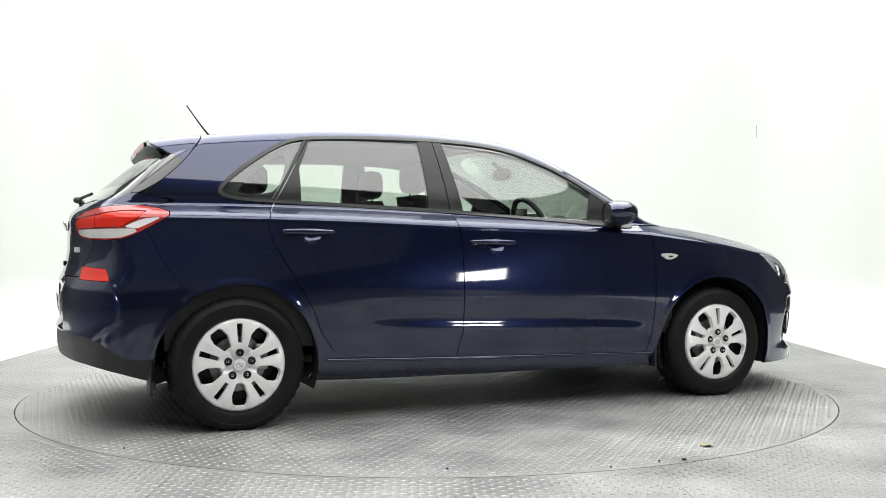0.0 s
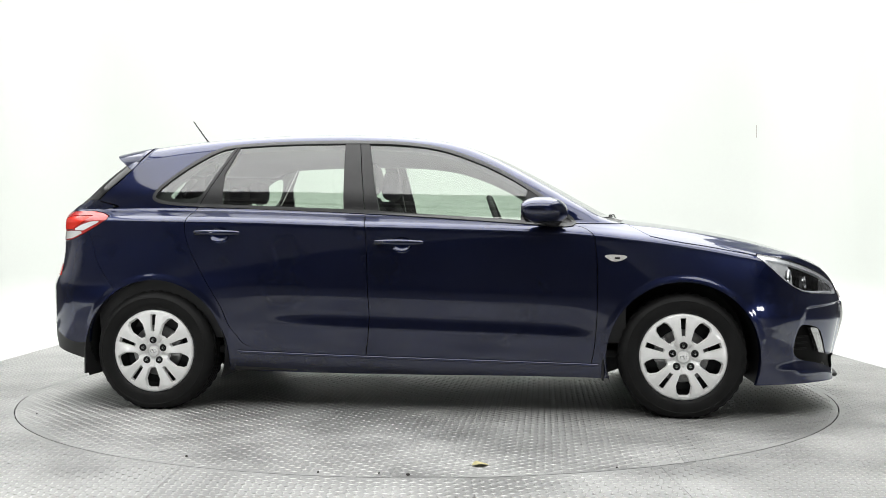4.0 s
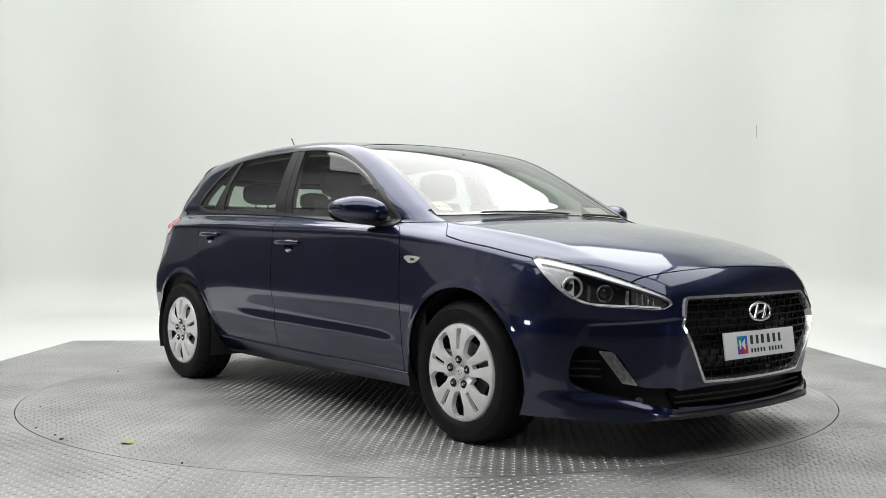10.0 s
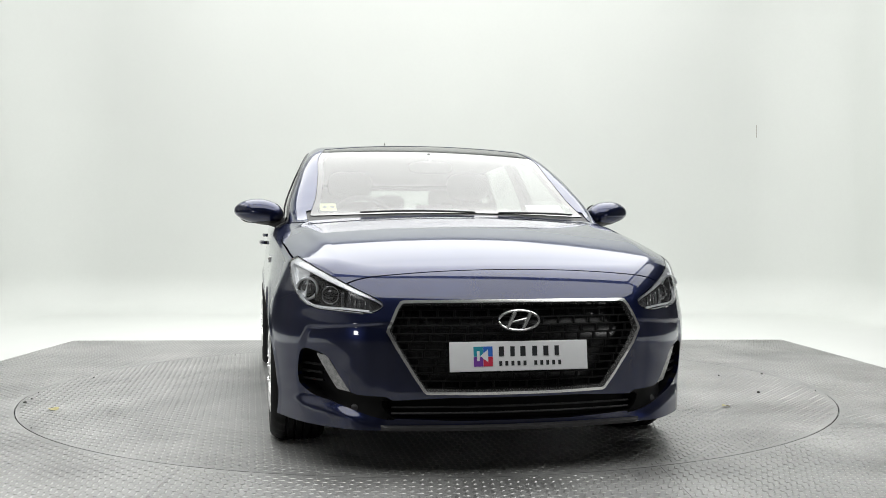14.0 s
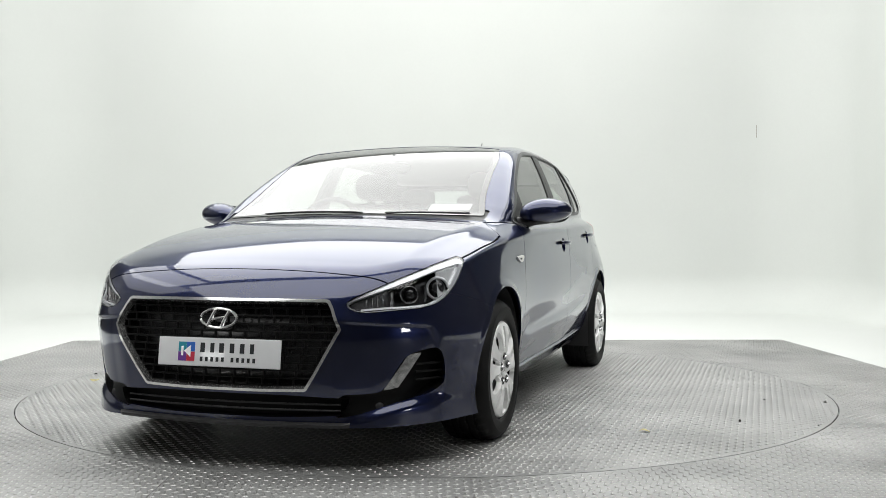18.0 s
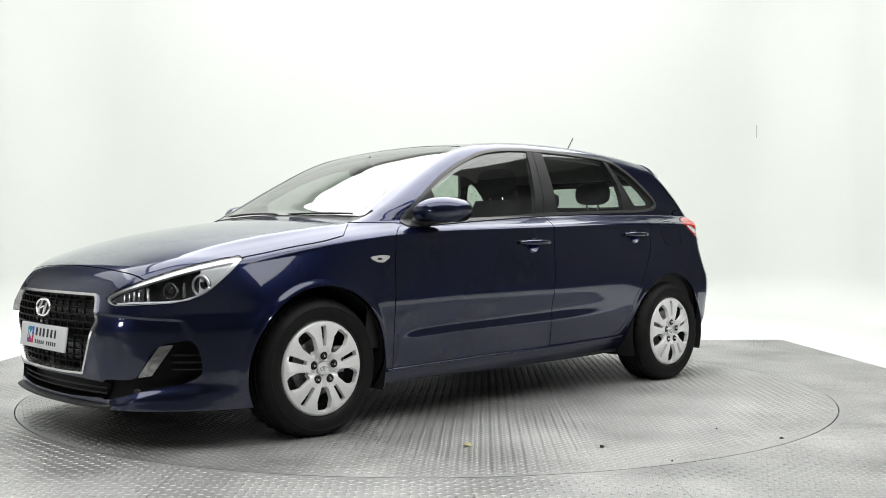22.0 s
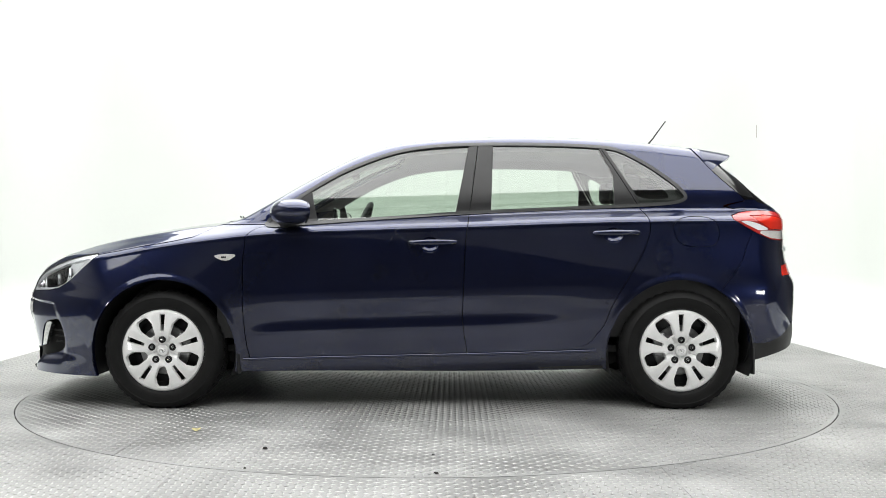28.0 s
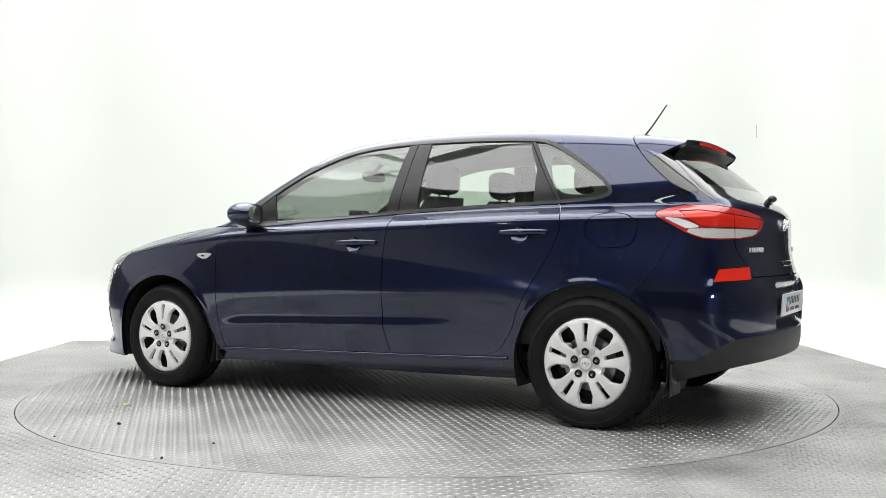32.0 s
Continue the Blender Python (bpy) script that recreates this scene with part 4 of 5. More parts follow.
low_, face2_ = both(low_, lambda v: 0.575 - 0.3 * (v[:, 1] - 0.925) - v[:, 0], 0.0)
a = np.linspace(0, 2 * math.pi, 33)[:-1]
my = 0.925 + 0.086 * np.sign(np.cos(a)) * np.abs(np.cos(a)) ** 0.7
mz = 1.006 + 0.047 * np.sign(np.sin(a)) * np.abs(np.sin(a)) ** 0.7
glass_face = np.stack([0.579 - 0.3 * (my - 0.925), my, mz], -1), [tuple(range(32))]
back_face = np.stack([0.581 - 0.3 * (my - 0.925), 0.925 + (my - 0.925) * 1.14, 1.004 + (mz - 1.004) * 1.18], -1), [tuple(range(32))]
for flip in (False, True):
    g = flipped if flip else (lambda m: m)
    dm = part("door_mirror", g(cap_), PAINT, car, "navy door mirror on a black foot")
    part("mirror_base", g(low_), BLACK, dm, "black lower half")
    part("mirror_glass", g(glass_face), CHROME, dm, "mirror glass")
    part("mirror_bezel", g(back_face), BLACK, dm)
    part("mirror_foot", g(tube([(0.715, 0.79, 0.945), (0.7, 0.83, 0.95), (0.68, 0.87, 0.962), (0.67, 0.91, 0.972)], [0.035, 0.027, 0.024, 0.03], 14)), BLACK, dm, "black foot")

# aerial, wipers, jets
part("aerial", tube([(-1.318, 0, 1.425), (-1.36, 0, 1.475), (-1.435, 0, 1.578)], [0.0055, 0.0045, 0.0035], 8), BLACK, car, "thin black roof aerial")
part("aerial_base", blob(-1.312, 0, 1.412, 0.038, 0.018, 0.016), BLACK, car)


def wiper(y0, y1, x0, x1):
    ys, xs = np.linspace(y0, y1, 14), np.linspace(x0, x1, 14)
    z = CENTRE(xs + 0.1 * ys * ys) - 0.065 * ys * ys + 0.01
    arm = tube(np.stack([xs + 0.014, ys, z - 0.003], -1), 0.0035, 8)
    blade = tube(np.stack([xs, ys, z - 0.005], -1), 0.0038, 6)
    w = part("wiper", arm, BLACK, car, "black windscreen wiper resting at the scuttle")
    part("wiper_blade", blade, RUBBER, w)


wiper(-0.45, 0.1, 1.0, 1.055)
wiper(0.22, 0.62, 1.05, 0.965)
part("rear_wiper", joined(joined(blob(-1.975, 0.02, 1.068, 0.022, 0.03, 0.017), blob(-1.955, 0.02, 1.05, 0.016, 0.02, 0.02)), tube([(-1.975, 0.02, 1.06), (-1.96, -0.1, 1.075), (-1.925, -0.32, 1.085)], 0.008, 8)), BLACK, gate, "black rear wiper")

# stickers inside the windscreen
def screen_patch(name, y0, y1, z0, z1, mat, label):
    m = clip(clear_screen, np.maximum.reduce([y0 - clear_screen[0][:, 1], clear_screen[0][:, 1] - y1, z0 - clear_screen[0][:, 2], clear_screen[0][:, 2] - z1]))
    nrm = skin_normals(m[0])
    return m, nrm


m, nrm = screen_patch("sticker", 0.555, 0.635, 1.012, 1.052, YELLOW, "")
st = part("sticker", (m[0] * (1, -1, 1) - nrm * (1, -1, 1) * 0.008, [q[::-1] for q in m[1]]), YELLOW, ws, "yellow window sticker")
for y0, y1 in ((0.566, 0.584), (0.602, 0.62)):
    m, nrm = screen_patch("print", y0, y1, 1.026, 1.038, SCUFF, "")
    part("print_bar", (m[0] * (1, -1, 1) - nrm * (1, -1, 1) * 0.0068, [q[::-1] for q in m[1]]), SCUFF, st)
m, nrm = screen_patch("paper", 0.4, 0.6, 1.015, 1.05, PAPER, "")
part("paper_disc", (m[0] - nrm * 0.008, m[1]), PAPER, ws, "white paper discs behind the glass")

# underbody, arch liners, flaps
part("underbody", joined(block(0, 0, 0.22, 1.9, 1.5, 0.06, 0.02), block(1.75, 0, 0.225, 0.62, 1.2, 0.06, 0.02), block(-1.68, 0, 0.345, 0.46, 1.1, 0.06, 0.02), block(0, 0, 0.24, 3.3, 0.9, 0.06, 0.02)), BLACK, car, "black underside")
th_ = np.linspace(radians(-20), radians(200), 36)
for s in (1, -1):
    for flip in (False, True):
        g = flipped if flip else (lambda m: m)
        r = ARCH_R + 0.004
        va = np.array([(s * WHEEL_X + r * math.cos(t), y, 0.295 + r * math.sin(t)) for t in th_ for y in (0.86, 0.5)] + [(s * WHEEL_X, 0.5, 0.295)])
        fa = [(2 * i, 2 * i + 1, 2 * i + 3, 2 * i + 2) for i in range(35)] + [(2 * i + 1, 72, 2 * i + 3) for i in range(35)]
        part("arch_liner", g((va, fa)), BLACK, car, "black wheel arch liner")
        fx = s * WHEEL_X - 0.385
        part("mud_flap", g(block(fx + 0.004, 0.775, 0.245, 0.012, 0.13, 0.14, 0.004)), BLACK, car, "small black mud flap")


# ---- wheels ----
TR = 0.309
tyre_profile = [(0.215, 0.0), (0.219, 0.008), (0.226, 0.012), (0.245, 0.016), (0.268, 0.014), (0.27, 0.0155), (0.284, 0.008), (0.296, -0.006), (0.303, -0.018)]
for k in range(5):
    y0 = -0.022 - k * 0.034
    tyre_profile += [(TR - 0.0035 * (k in (0, 4)) + 0.0, y0), (TR, y0 - 0.012), (TR, y0 - 0.022), (TR - 0.008, y0 - 0.024), (TR - 0.008, y0 - 0.031)]
tyre_profile += [(TR - 0.004, -0.192), (0.29, -0.208), (0.25, -0.215), (0.21, -0.2)]
tyre = lathe(tyre_profile, 120)
tyre[0][:, 2] = np.maximum(tyre[0][:, 2], -HUB_Z)
# shoulder blocks: every third step round the tread is sunk
tv = tyre[0].reshape(120, -1, 3)
rr = np.hypot(tv[..., 0], tv[..., 2])
sunk = (np.arange(120) % 3 == 0)[:, None] & (rr > 0.2985) & ((tv[..., 1] > -0.045) | (tv[..., 1] < -0.16))
scale_ = np.where(sunk, (rr - 0.006) / rr, 1.0)
tv[..., 0] *= scale_
tv[..., 2] *= scale_
tyre = tv.reshape(-1, 3), tyre[1]

# wheel cover: a shallow dome with five slots and five larger windows
nr, na_ = 84, 420
rad, ang = np.linspace(0.0005, 0.206, nr), np.linspace(0, 2 * math.pi, na_ + 1)[:-1]
A, R = np.meshgrid(ang, rad, indexing="ij")
dome = 0.004 + 0.014 * np.sin(np.clip(R / 0.206, 0, 1) * math.pi) ** 0.8 - 0.012 * step(0.193, 0.206, R) - 0.012 * step(0.075, 0.03, R)
# ridges along the spokes, and a valley from the hub to each window
half_turn = np.abs((A - math.pi / 2) / (2 * math.pi / 5) % 1 - 0.5) * 2
dome += 0.005 * (1 - np.abs(2 * half_turn - 1)) * step(0.06, 0.1, R) * step(0.206, 0.17, R)
dome -= 0.012 * np.clip(1 - half_turn * R * math.pi / 5 / 0.014, 0, 1) * step(0.035, 0.05, R) * step(0.16, 0.1, R)
cv = np.stack([R * np.cos(A), dome, R * np.sin(A)], -1).reshape(-1, 3)
cf = [(i * nr + j, i * nr + j + 1, ((i + 1) % na_) * nr + j + 1, ((i + 1) % na_) * nr + j) for i in range(na_) for j in range(nr - 1)]
cover = cv, cf


def petal(v, pts, start):
    f = outline(pts, 0)
    a, r = np.arctan2(v[:, 2], v[:, 0]), np.hypot(v[:, 0], v[:, 2])
    d = (a - start + math.pi / 5) % (2 * math.pi / 5) - math.pi / 5
    return f(r * np.sin(d), r * np.cos(d))


SLOT = [(-0.0135, 0.18), (0.0135, 0.18), (0.0088, 0.092), (-0.0088, 0.092)]
WINDOW = [(-0.022, 0.183), (0.022, 0.183), (0.032, 0.172), (0.037, 0.136), (0.019, 0.083), (0.012, 0.078), (-0.012, 0.078), (-0.019, 0.083), (-0.037, 0.136), (-0.032, 0.172)]
cover = clip(cover, -petal(cover[0], SLOT, math.pi / 2))
cover = clip(cover, -petal(cover[0], WINDOW, -math.pi / 2))
# sloping walls of the openings
rims = rim_edges(cover[1])
ids = sorted({i for e in rims for i in e})
pos = {i: k for k, i in enumerate(ids)}
vb = cover[0][ids].copy()
ctr = np.hypot(vb[:, 0], vb[:, 2])
mid_a = np.round((np.arctan2(vb[:, 2], vb[:, 0]) - math.pi / 2) / (math.pi / 5)) * (math.pi / 5) + math.pi / 2
tgt = np.stack([0.13 * np.cos(mid_a), 0 * ctr, 0.13 * np.sin(mid_a)], -1)
vb2 = vb + (tgt - vb) * 0.12 * (ctr < 0.2)[:, None]
vb2[:, 1] = np.where(ctr < 0.2, vb[:, 1] - 0.02, vb[:, 1] - 0.02)
n0 = len(cover[0])
cover_mesh = np.concatenate([cover[0], vb, vb2]) * (1.045, 1, 1.045), list(cover[1]) + [(n0 + pos[b], n0 + pos[a], n0 + len(ids) + pos[a], n0 + len(ids) + pos[b]) for a, b in rims]
rim_back = lathe([(0.216, 0.004), (0.2, -0.012), (0.19, -0.04), (0.17, -0.06), (0.12, -0.055), (0.06, -0.04), (0.002, -0.04)], 60)
brake = lathe([(0.13, -0.05), (0.126, -0.044), (0.05, -0.042)], 48)
nut = lathe([(0.0005, 0.017), (0.005, 0.016), (0.007, 0.012), (0.0078, 0.004), (0.0078, -0.008)], 6)
nut_ring = lathe([(0.0075, 0.006), (0.0165, 0.0085), (0.019, 0.004)], 24)
centre = lathe([(0.0005, 0.0115), (0.02, 0.011), (0.026, 0.009), (0.029, 0.004)], 32)
ea = np.linspace(0, 2 * math.pi, 25)
cap_mark = joined(tube(np.stack([0.016 * np.cos(ea), 0 * ea + 0.0115, 0.0095 * np.sin(ea)], -1), 0.0013, 6, False), tube([(-0.005, 0.012, -0.007), (0.0, 0.0122, 0.0), (0.005, 0.012, 0.007)], 0.002, 6))
for s in (1, -1):
    for flip in (False, True):
        m = pose(s * WHEEL_X, -0.868 if flip else 0.868, HUB_Z, 0, 0, 180 if flip else 0)
        wh = part("wheel", rim_back, STEEL, car, "black steel wheel", at=m)
        part("tyre", tyre, RUBBER, wh, "black rubber tyre")
        wc = part("wheel_cover", cover_mesh, SILVER, wh, "silver ten-spoke wheel cover")
        cc = part("centre_cap", centre, SILVER, wh)
        part("cap_mark", cap_mark, SATIN_CHROME, cc, "oval mark on the cap")
        part("brake_disc", brake, DISC_STEEL, wh, "grey steel brake disc")
        part("brake_caliper", moved(block(-0.105 * s * (-1 if flip else 1), -0.03, 0.03, 0.06, 0.035, 0.12, 0.012), Matrix()), DISC_STEEL, wh, "grey cast brake caliper")
        for k in range(5):
            t = math.pi / 2 + k * 2 * math.pi / 5
            at = pose(0.0565 * math.cos(t), 0.0095, 0.0565 * math.sin(t))
            part("wheel_nut", nut, CHROME, wh, at=at)
            part("nut_well", nut_ring, LAMP_BLACK, wh, at=at)

# ---- cabin ----
roof = clip(bare, 1.085 - bare[0][:, 2])
nrm = skin_normals(roof[0])
keep = np.maximum.reduce([-(dlo(roof[0])) - 0.03, -(screen(roof[0]) + 0.02), -(rear_pane(roof[0]) + 0.03)])
keep = np.where(roof[0][:, 0] < -1.72, 1.0, keep)
idx_in = roof[0] - nrm * 0.035
lining = clip((idx_in, roof[1]), keep)
low_trim, lining = both(lining, lambda v: np.maximum(v[:, 2] - 1.28, v[:, 0] + 0.8), 0.0)
part("roof_lining", whole(lining), LINING, car, "pale grey roof lining and pillar trims")
part("load_bay_trim", whole(low_trim), CABIN, car, "black trim beside the load bay")
trimz = clip(bare, np.maximum.reduce([0.35 - bare[0][:, 2], bare[0][:, 2] - 1.02, np.abs(bare[0][:, 0] + 0.3) - 1.35, 0.5 - bare[0][:, 1]]))
trimz = clip(trimz, dlo(trimz[0]) * -1 - 0.0)
nrm = skin_normals(trimz[0])
for flip in (False, True):
    g = flipped if flip else (lambda m: m)
    part("door_trim", g((trimz[0] - nrm * 0.05, trimz[1])), CABIN, car, "black inner door trim")
part("cabin_floor", block(-0.2, 0, 0.3, 2.9, 1.5, 0.04, 0.01), CABIN, car)
# dashboard
dy = np.linspace(-0.72, 0.72, 31)
dash = []
for y in dy:
    b = 0.06 * math.exp(-((y + 0.37) / 0.17) ** 2)
    c = 0.02 * (y / 0.72) ** 2
    dash.append([(0.98 - 0.12 * y * y, y, 0.9), (0.9 - 0.1 * y * y, y, 0.945), (0.72, y, 0.965 + b * 0.4 - c), (0.6, y, 0.955 + b - c), (0.52, y, 0.9 + b * 0.5 - c), (0.5, y, 0.8), (0.56, y, 0.6), (0.7, y, 0.5)])
dash = np.array(dash)
dn = dash.shape[1]
part("dashboard", (dash.reshape(-1, 3), [(i * dn + j, (i + 1) * dn + j, (i + 1) * dn + j + 1, i * dn + j + 1) for i in range(30) for j in range(dn - 1)]), CABIN, car, "black dashboard with an instrument hood")
part("screen", block(0.535, 0.0, 1.0, 0.02, 0.2, 0.11, 0.008), GLOSS_BLACK, car, "upright infotainment screen")
a = np.linspace(0, 2 * math.pi, 41)
wm = pose(0.43, -0.37, 0.925, 0, 68, 0)
wheel_ring = tube(np.stack([0.185 * np.cos(a), 0.185 * np.sin(a), 0 * a], -1), 0.016, 10, False)
sw = part("steering_wheel", moved(wheel_ring, wm), CABIN, car, "black steering wheel on the car's right")
part("steering_boss", moved(joined(blob(0, 0, -0.02, 0.07, 0.08, 0.03), block(0, 0, -0.015, 0.05, 0.34, 0.015, 0.006), block(0.1, 0, -0.015, 0.16, 0.05, 0.015, 0.006)), wm), CABIN, sw)
part("steering_column", tube([(0.46, -0.37, 0.91), (0.62, -0.37, 0.84)], 0.04, 12), CABIN, sw)
part("interior_mirror", joined(blob(0.42, 0, 1.262, 0.02, 0.12, 0.035, 0.7), tube([(0.43, 0, 1.28), (0.36, 0, 1.335)], 0.012, 8)), CABIN, car, "black interior mirror")


def loft_seat(x, y, w, z0, z1, lean, depth):
    """A padded back: rounded sections from bottom to top, leaning back."""
    rows = []
    for s in np.linspace(0, 1, 13):
        k = math.sin(math.pi * min(0.97, 0.28 + 0.72 * s)) ** 0.3
        ww, dd = w * (1 - 0.18 * s) * (0.65 + 0.35 * k), depth * (1 - 0.35 * s) * (0.4 + 0.6 * k)
        t = np.linspace(0, 2 * math.pi, 25)[:-1]
        cx, cy = np.sign(np.cos(t)) * np.abs(np.cos(t)) ** 0.6, np.sign(np.sin(t)) * np.abs(np.sin(t)) ** 0.6
        rows.append(np.stack([x - lean * s + dd * cx * (1 + 0.3 * np.abs(cy) ** 2), y + ww * cy, 0 * t + z0 + (z1 - z0) * s], -1))
    v = np.array(rows).reshape(-1, 3)
    f = [(i * 24 + j, i * 24 + (j + 1) % 24, (i + 1) * 24 + (j + 1) % 24, (i + 1) * 24 + j) for i in range(12) for j in range(24)]
    return v, f + [tuple(range(24))[::-1], tuple(range(12 * 24, 13 * 24))]


for y in (0.37, -0.37):
    st = part("front_seat", loft_seat(-0.1, y, 0.25, 0.5, 1.1, 0.2, 0.09), CLOTH, car, "charcoal cloth front seat")
    part("seat_cushion", block(0.12, y, 0.5, 0.52, 0.5, 0.16, 0.05), CLOTH, st)
    part("headrest", blob(-0.29, y, 1.2, 0.055, 0.135, 0.085, 0.62), CLOTH, st, "padded headrest")
    for q in (-0.05, 0.05):
        part("headrest_post", tube([(-0.295, y + q, 1.06), (-0.29, y + q, 1.17)], 0.006, 8), CHROME, st)
rs = part("rear_seat", joined(loft_seat(-0.98, 0.0, 0.64, 0.5, 1.06, 0.16, 0.09), block(-0.75, 0, 0.5, 0.5, 1.28, 0.16, 0.05)), CLOTH, car, "charcoal cloth rear bench")
for y in (0.4, -0.4, 0.0):
    s = 1.0 if y else 0.8
    part("headrest", blob(-1.15, y, 1.165 - (0 if y else 0.035), 0.045, 0.13 * s, 0.07 * s, 0.65), CLOTH, rs, "padded headrest")
    for q in (-0.045, 0.045):
        part("headrest_post", tube([(-1.15, y + q, 1.03), (-1.15, y + q, 1.12)], 0.006, 8), CHROME, rs)
part("parcel_shelf", block(-1.5, 0, 1.0, 0.5, 1.2, 0.02, 0.006), CABIN, car, "black parcel shelf")


# ---- the studio ----
def flat(name, pts, mat, label=""):
    ob = part(name, (np.array(pts, float), [tuple(range(len(pts)))]), mat, smooth=False)
    return tagged(ob, label or name, kind="structure")


tagged(flat("ground", [(-5.2, -2.6, -0.03), (5.2, -2.6, -0.03), (5.2, 9, -0.03), (-5.2, 9, -0.03)], WHITE), "white painted studio floor round the steel plates")
# out of view; added dark so that doors and bumpers reflect little
flat("unseen_floor", [(-9, -12, -0.03), (9, -12, -0.03), (9, 9, -0.03), (5.2, 9, -0.03), (5.2, -2.6, -0.03), (-5.2, -2.6, -0.03), (-5.2, 9, -0.03), (-9, 9, -0.03)], UNSEEN_FLOOR, "unseen floor beyond the studio, dark to dim low reflections")
# one white sheet: back wall and two side walls with round corners and a round foot
CX, CY, CR = 5.1, 6.7, 1.1
path = [(-CX, y) for y in np.linspace(4.1, CY - CR, 6)]
path += [(-CX + CR - CR * math.cos(t), CY - CR + CR * math.sin(t)) for t in np.linspace(0, math.pi / 2, 15)[1:]]
path += [(x, CY) for x in np.linspace(-CX + CR + 0.5, CX - CR - 0.5, 6)]
path += [(CX - CR + CR * math.sin(t), CY - CR + CR * math.cos(t)) for t in np.linspace(0, math.pi / 2, 15)]
path += [(CX, y) for y in np.linspace(CY - CR - 0.4, 4.1, 6)]
path = np.array(path)
tan = np.gradient(path, axis=0)
inn = np.stack([tan[:, 1], -tan[:, 0]], -1) / np.linalg.norm(tan, axis=1)[:, None]
prof = [(0.5 * (1 - math.sin(t)), 0.5 * (1 - math.cos(t)) - 0.0305) for t in np.linspace(0, math.pi / 2, 10)] + [(0.0, 1.5), (0.0, 3.0), (0.0, 6.55)]
wv = np.array([[(p[0] + n[0] * o, p[1] + n[1] * o, z) for o, z in prof] for p, n in zip(path, inn)])
k = len(prof)
part_wall = part("wall_cove", (wv.reshape(-1, 3), [(i * k + j, (i + 1) * k + j, (i + 1) * k + j + 1, i * k + j + 1) for i in range(len(path) - 1) for j in range(k - 1)]), WHITE)
tagged(part_wall, "seamless white studio cove", kind="structure")
flat("ceiling", [(-9, -12, 6.6), (-9, 9, 6.6), (9, 9, 6.6), (9, -12, 6.6)], CEILING, "pale ceiling above the studio")
# unseen walls added for the car's reflections, lower parts and right side kept dark
flat("unseen_back_wall", [(-9, -11.5, 3.2), (9, -11.5, 3.2), (9, -11.5, 6.6), (-9, -11.5, 6.6)], GREY_REFLECTED, "unseen grey upper wall behind the camera, added for reflections")
flat("unseen_back_foot", [(-9, -11.5, -0.03), (9, -11.5, -0.03), (9, -11.5, 3.2), (-9, -11.5, 3.2)], DARK_REFLECTED, "unseen lower wall behind the camera, dark to dim reflections")
for nm, x, mat in (("unseen_wall_left", -8.9, GREY_REFLECTED), ("unseen_wall_right", 8.9, DARK_REFLECTED)):
    flat(nm, [(x, -12, 2.0), (x, 9, 2.0), (x, 9, 6.6), (x, -12, 6.6)], mat, "unseen upper side wall, toned for window reflections")
    flat(nm + "_foot", [(x, -12, -0.03), (x, 9, -0.03), (x, 9, 2.0), (x, -12, 2.0)], DARK_REFLECTED, "unseen lower side wall, dark to dim door reflections")

tagged(part("wall_mark", block(4.2, 6.655, 2.28, 0.007, 0.01, 0.16, 0.002), SCUFF), "thin grey scuff on the white cove", kind="structure")

# ---- steel floor and turntable ----
TT_R = 2.25


def lozenges(name, pick, parent, label):
    """Raised bars of tread plate, turned by quarter turns from one to the next, on all places that pick allows."""
    p = 0.031
    gx, gy = np.meshgrid(np.arange(-3.1, 3.1, p), np.arange(-3.0, 2.72, p), indexing="ij")
    odd = ((np.round(gx / p) + np.round(gy / p)) % 2).astype(bool).ravel()
    c = np.stack([gx.ravel(), gy.ravel()], -1)
    ok = pick(c)
    c, odd = c[ok], odd[ok]
    a = np.where(odd, 0.0, math.pi / 2)
    d, e = np.stack([np.cos(a), np.sin(a)], -1), np.stack([-np.sin(a), np.cos(a)], -1)
    l, w, h = 0.0142, 0.0056, 0.003
    z0 = 0.0002
    pts = [(c - d * l, z0), (c - e * w, z0), (c + d * l, z0), (c + e * w, z0), (c - d * l * 0.55, h), (c + d * l * 0.55, h)]
    v = np.stack([np.concatenate([q, np.full((len(q), 1), z)], 1) for q, z in pts], 1).reshape(-1, 3)
    base = np.arange(len(c))[:, None] * 6
    f = np.concatenate([base + np.array(q) for q in ((0, 1, 5, 4), (2, 3, 4, 5))]).tolist() + np.concatenate([base + np.array(q) for q in ((1, 2, 5), (3, 0, 4))]).tolist()
    ob = part(name, (v, f), TREAD, parent, label, smooth=False)
    ob["kind"] = "stuff"
    return ob


def plate_piece(name, poly, z, thick, parent, label=""):
    n = len(poly)
    v = [(x, y, z) for x, y in poly] + [(x, y, z - thick) for x, y in poly]
    f = [tuple(range(n)), tuple(range(2 * n - 1, n - 1, -1))] + [(i, i + n, (i + 1) % n + n, (i + 1) % n) for i in range(n)]
    return part(name, (v, f), PLATE, parent, label, smooth=False)


def clip_poly(poly, a, b, c):
    """Keeps a x + b y <= c."""
    out = []
    for p, q in zip(poly, poly[1:] + poly[:1]):
        sp_, sq = a * p[0] + b * p[1] - c, a * q[0] + b * q[1] - c
        if sp_ <= 0:
            out.append(p)
        if (sp_ <= 0) != (sq <= 0):
            t = sp_ / (sp_ - sq)
            out.append((p[0] + (q[0] - p[0]) * t, p[1] + (q[1] - p[1]) * t))
    return out


FX0, FX1, FY0, FY1 = -3.09, 3.1, -2.66, 2.735
floor = tagged(new("floor"), "worn grey steel tread plate floor", kind="structure")
hole_a = np.linspace(0, 2 * math.pi, 145)[:-1]
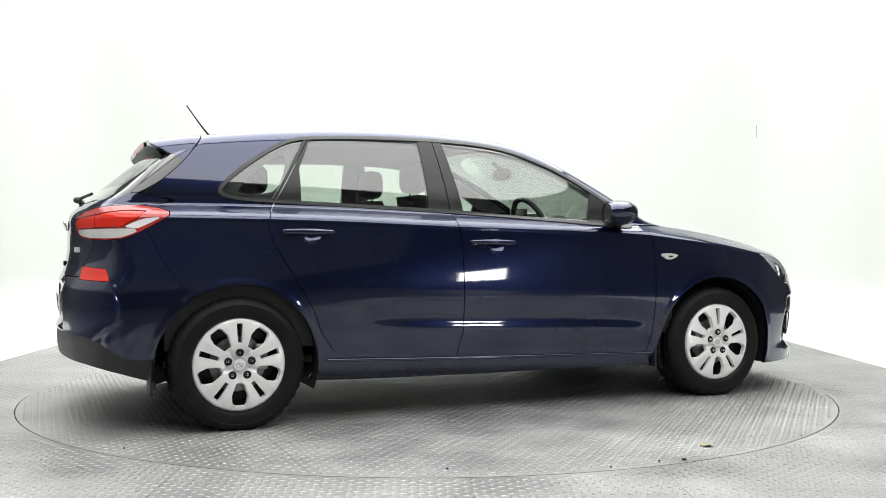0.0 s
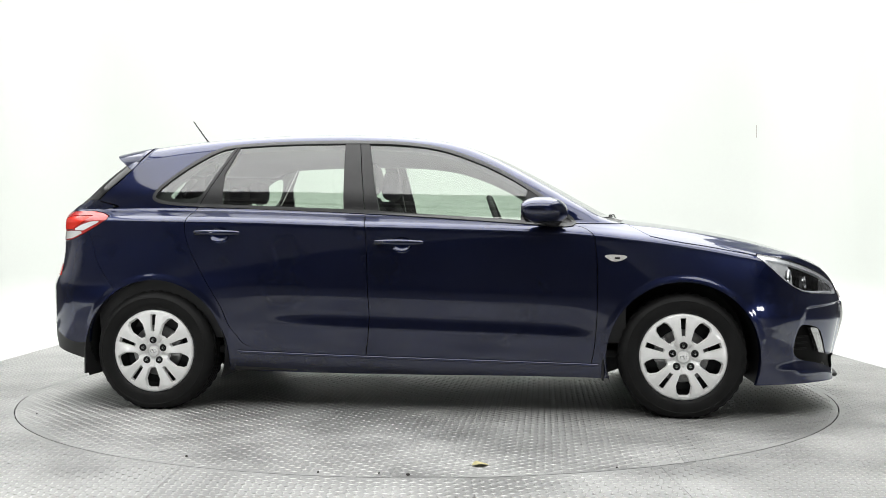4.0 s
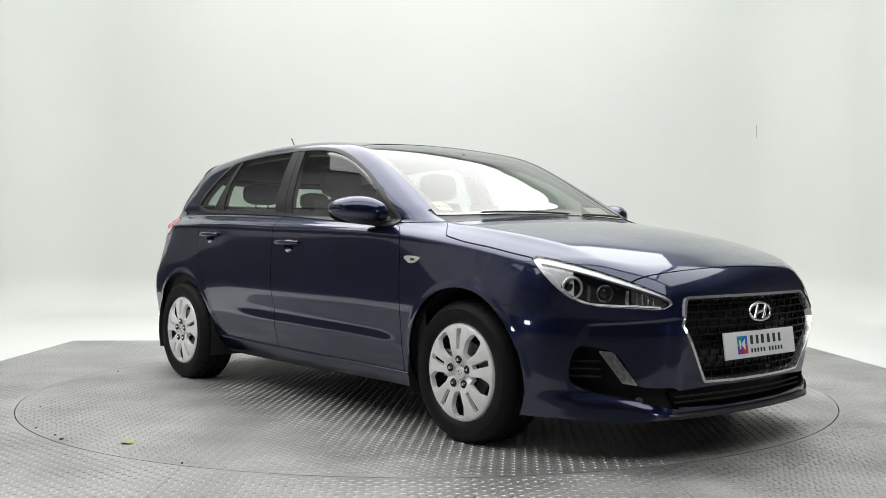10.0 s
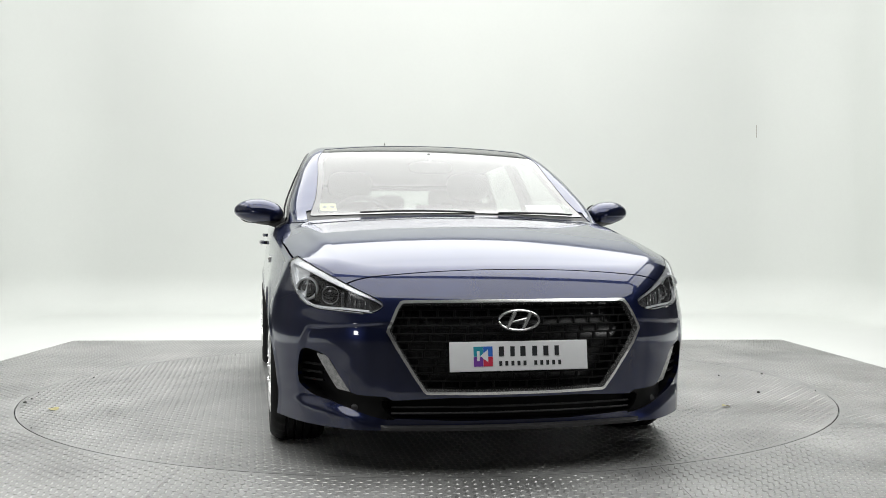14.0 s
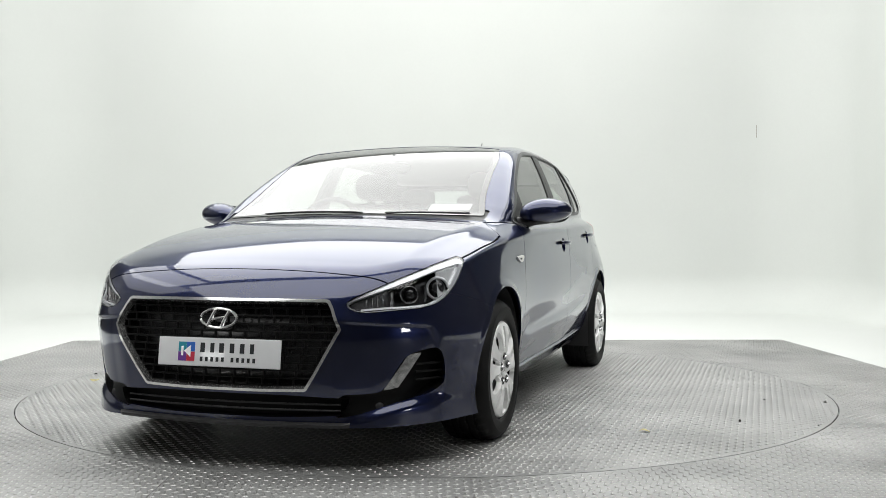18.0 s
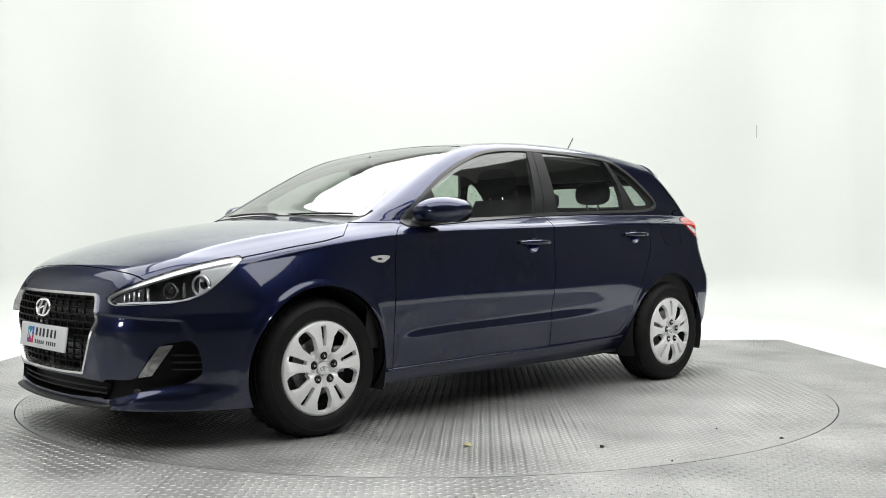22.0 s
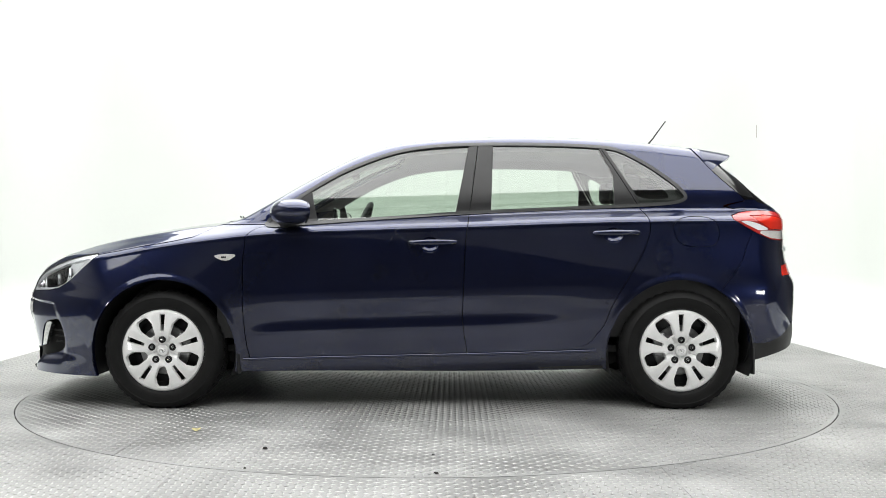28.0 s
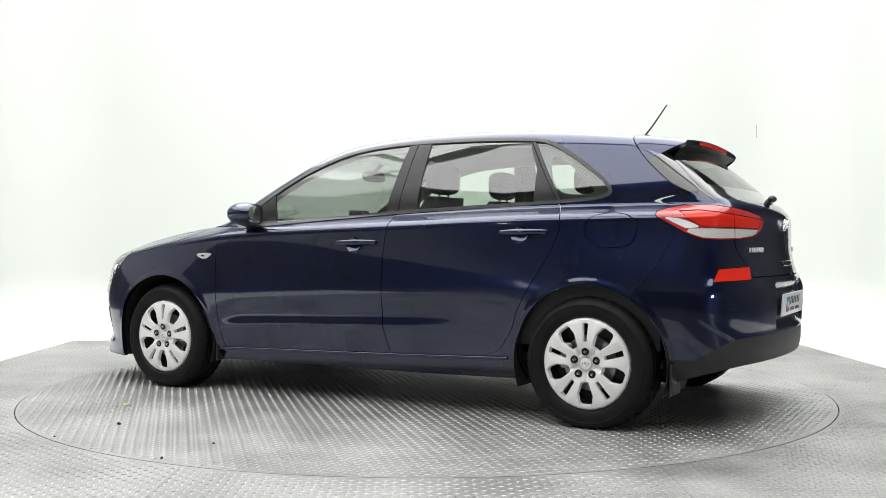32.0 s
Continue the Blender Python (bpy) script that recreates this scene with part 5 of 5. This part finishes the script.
hole_r = TT_R + 0.006
# plates round the round opening, with seams along y on either side of it and one along x behind
SEAM_L, SEAM_R = -0.945, 0.88


def rim_arc(x0, x1, way):
    """The edge of the opening from x0 to x1, on its far (1) or near (-1) side."""
    return [(x, way * math.sqrt(max(0.0, hole_r ** 2 - x * x))) for x in np.linspace(x0, x1, 41)]


for way, ey in ((1, FY1), (-1, FY0)):
    pieces = [rim_arc(SEAM_L + 0.001, SEAM_R - 0.001, way) + [(SEAM_R - 0.001, ey), (SEAM_L + 0.001, ey)]]
    pieces.append([(-hole_r, way * 0.001)] + rim_arc(-hole_r + 0.0005, SEAM_L - 0.001, way) + [(SEAM_L - 0.001, ey), (FX0, ey), (FX0, way * 0.001)])
    pieces.append(rim_arc(SEAM_R + 0.001, hole_r - 0.0005, way) + [(hole_r, way * 0.001), (FX1, way * 0.001), (FX1, ey), (SEAM_R + 0.001, ey)])
    for poly in pieces:
        plate_piece("floor_plate", poly if way < 0 else poly[::-1], 0.0, 0.03, floor)
lozenges("tread_pattern", lambda c: (np.hypot(c[:, 0], c[:, 1]) > TT_R + 0.03) & (c[:, 1] > FY0 + 0.02) & (np.abs(c[:, 0] - SEAM_L) > 0.008) & (np.abs(c[:, 0] - SEAM_R) > 0.008) & (c[:, 0] < FX1 - 0.02) & (c[:, 0] > FX0 + 0.02), floor, "raised tread lozenges")
turntable = tagged(new("turntable"), "round grey steel tread plate turntable flush with the floor", "turntable")
disc = [(TT_R * math.cos(t), TT_R * math.sin(t)) for t in hole_a]
cuts = (-2.3, -1.22, 0.0, 1.22, 2.3)
for lo, hi in zip(cuts[:-1], cuts[1:]):
    plate_piece("turntable_plate", clip_poly(clip_poly(disc, 1, 0, hi - 0.001), -1, 0, -lo - 0.001), 0.0, 0.012, turntable)
rim_v, rim_f = lathe([(TT_R + 0.001, -0.002), (TT_R + 0.001, -0.028), (TT_R - 0.2, -0.029)], 144)
part("turntable_edge", (rim_v[:, [0, 2, 1]], [q[::-1] for q in rim_f]), STEEL, turntable, "dark edge of the turntable")
lozenges("tread_pattern", lambda c: (np.hypot(c[:, 0], c[:, 1]) < TT_R - 0.02) & (np.abs(np.abs(c[:, 0]) - 1.22) > 0.006), turntable, "raised tread lozenges")


def leaf(name, size, mat, label, cat):
    t = np.linspace(0, 1, 9)
    w = size * 0.4 * np.sin(math.pi * t) ** 0.8
    v = [(size * (a - 0.5), s * b, 0.003 + 0.006 * abs(s) * b / size * 2 + 0.003 * math.sin(5 * a)) for a, b in zip(t, w) for s in (-1, 0, 1)]
    f = [(3 * i + j, 3 * i + j + 1, 3 * i + j + 4, 3 * i + j + 3) for i in range(8) for j in (0, 1)]
    return tagged(part(name, (v, f), mat), label, cat)


OFF = pose(0.0216, -0.0738, 0)
riders = [(turntable, Matrix()), (car, OFF)]
dry = leaf("leaf", 0.07, LEAF_DRY, "small dry yellow-brown leaf on the steel turntable", "leaf")
riders.append((dry, OFF @ pose(0.415, -1.951, 0.002, 0, 0, 30)))
green = leaf("leaf", 0.05, LEAF_DRY, "small curled leaf on the steel turntable", "leaf")
riders.append((green, OFF @ pose(1.0, 1.45, 0.002, 0, 0, 100)))
grit = tagged(part("stone_chip", block(0, 0, 0.005, 0.022, 0.013, 0.01, 0.003, 0.6), DIRT), "small dark chip of grit on the turntable", "grit")
riders.append((grit, OFF @ pose(0.611, 1.851, 0.002)))


rng = random.Random(5)
for x, y, size in ((-0.1, 2.27, 0.03), (0.62, 2.2, 0.015), (-0.753, -1.93, 0.018), (0.054, -2.13, 0.02), (0.163, -2.14, 0.03), (-0.172, -2.14, 0.014), (-0.083, 1.963, 0.022), (-1.84, -1.08, 0.016), (0.93, -1.95, 0.014)):
    size *= 0.65
    chip = block(0, 0, 0.004, size, size * rng.uniform(0.4, 0.8), 0.006, 0.002, 0.6)
    chip = tagged(part("grit_chip", chip, DIRT), "tiny dark chip of grit on the turntable", "grit", "grit on the turntable")
    riders.append((chip, OFF @ pose(x, y, 0.002, 0, 0, rng.uniform(0, 180))))


def motions():
    turn = (21.89, 7.6, -6.75, -21.18, -35.69, -50.29, -64.94, -79.61, -94.29, -108.93, -123.52, -138.05, -152.51, -166.94, -181.38, -195.91, -210.65)
    for ob, m in riders:
        walk(ob, [(2 * i, pose(0, 0, 0, 0, 0, a) @ m) for i, a in enumerate(turn)])


motions()
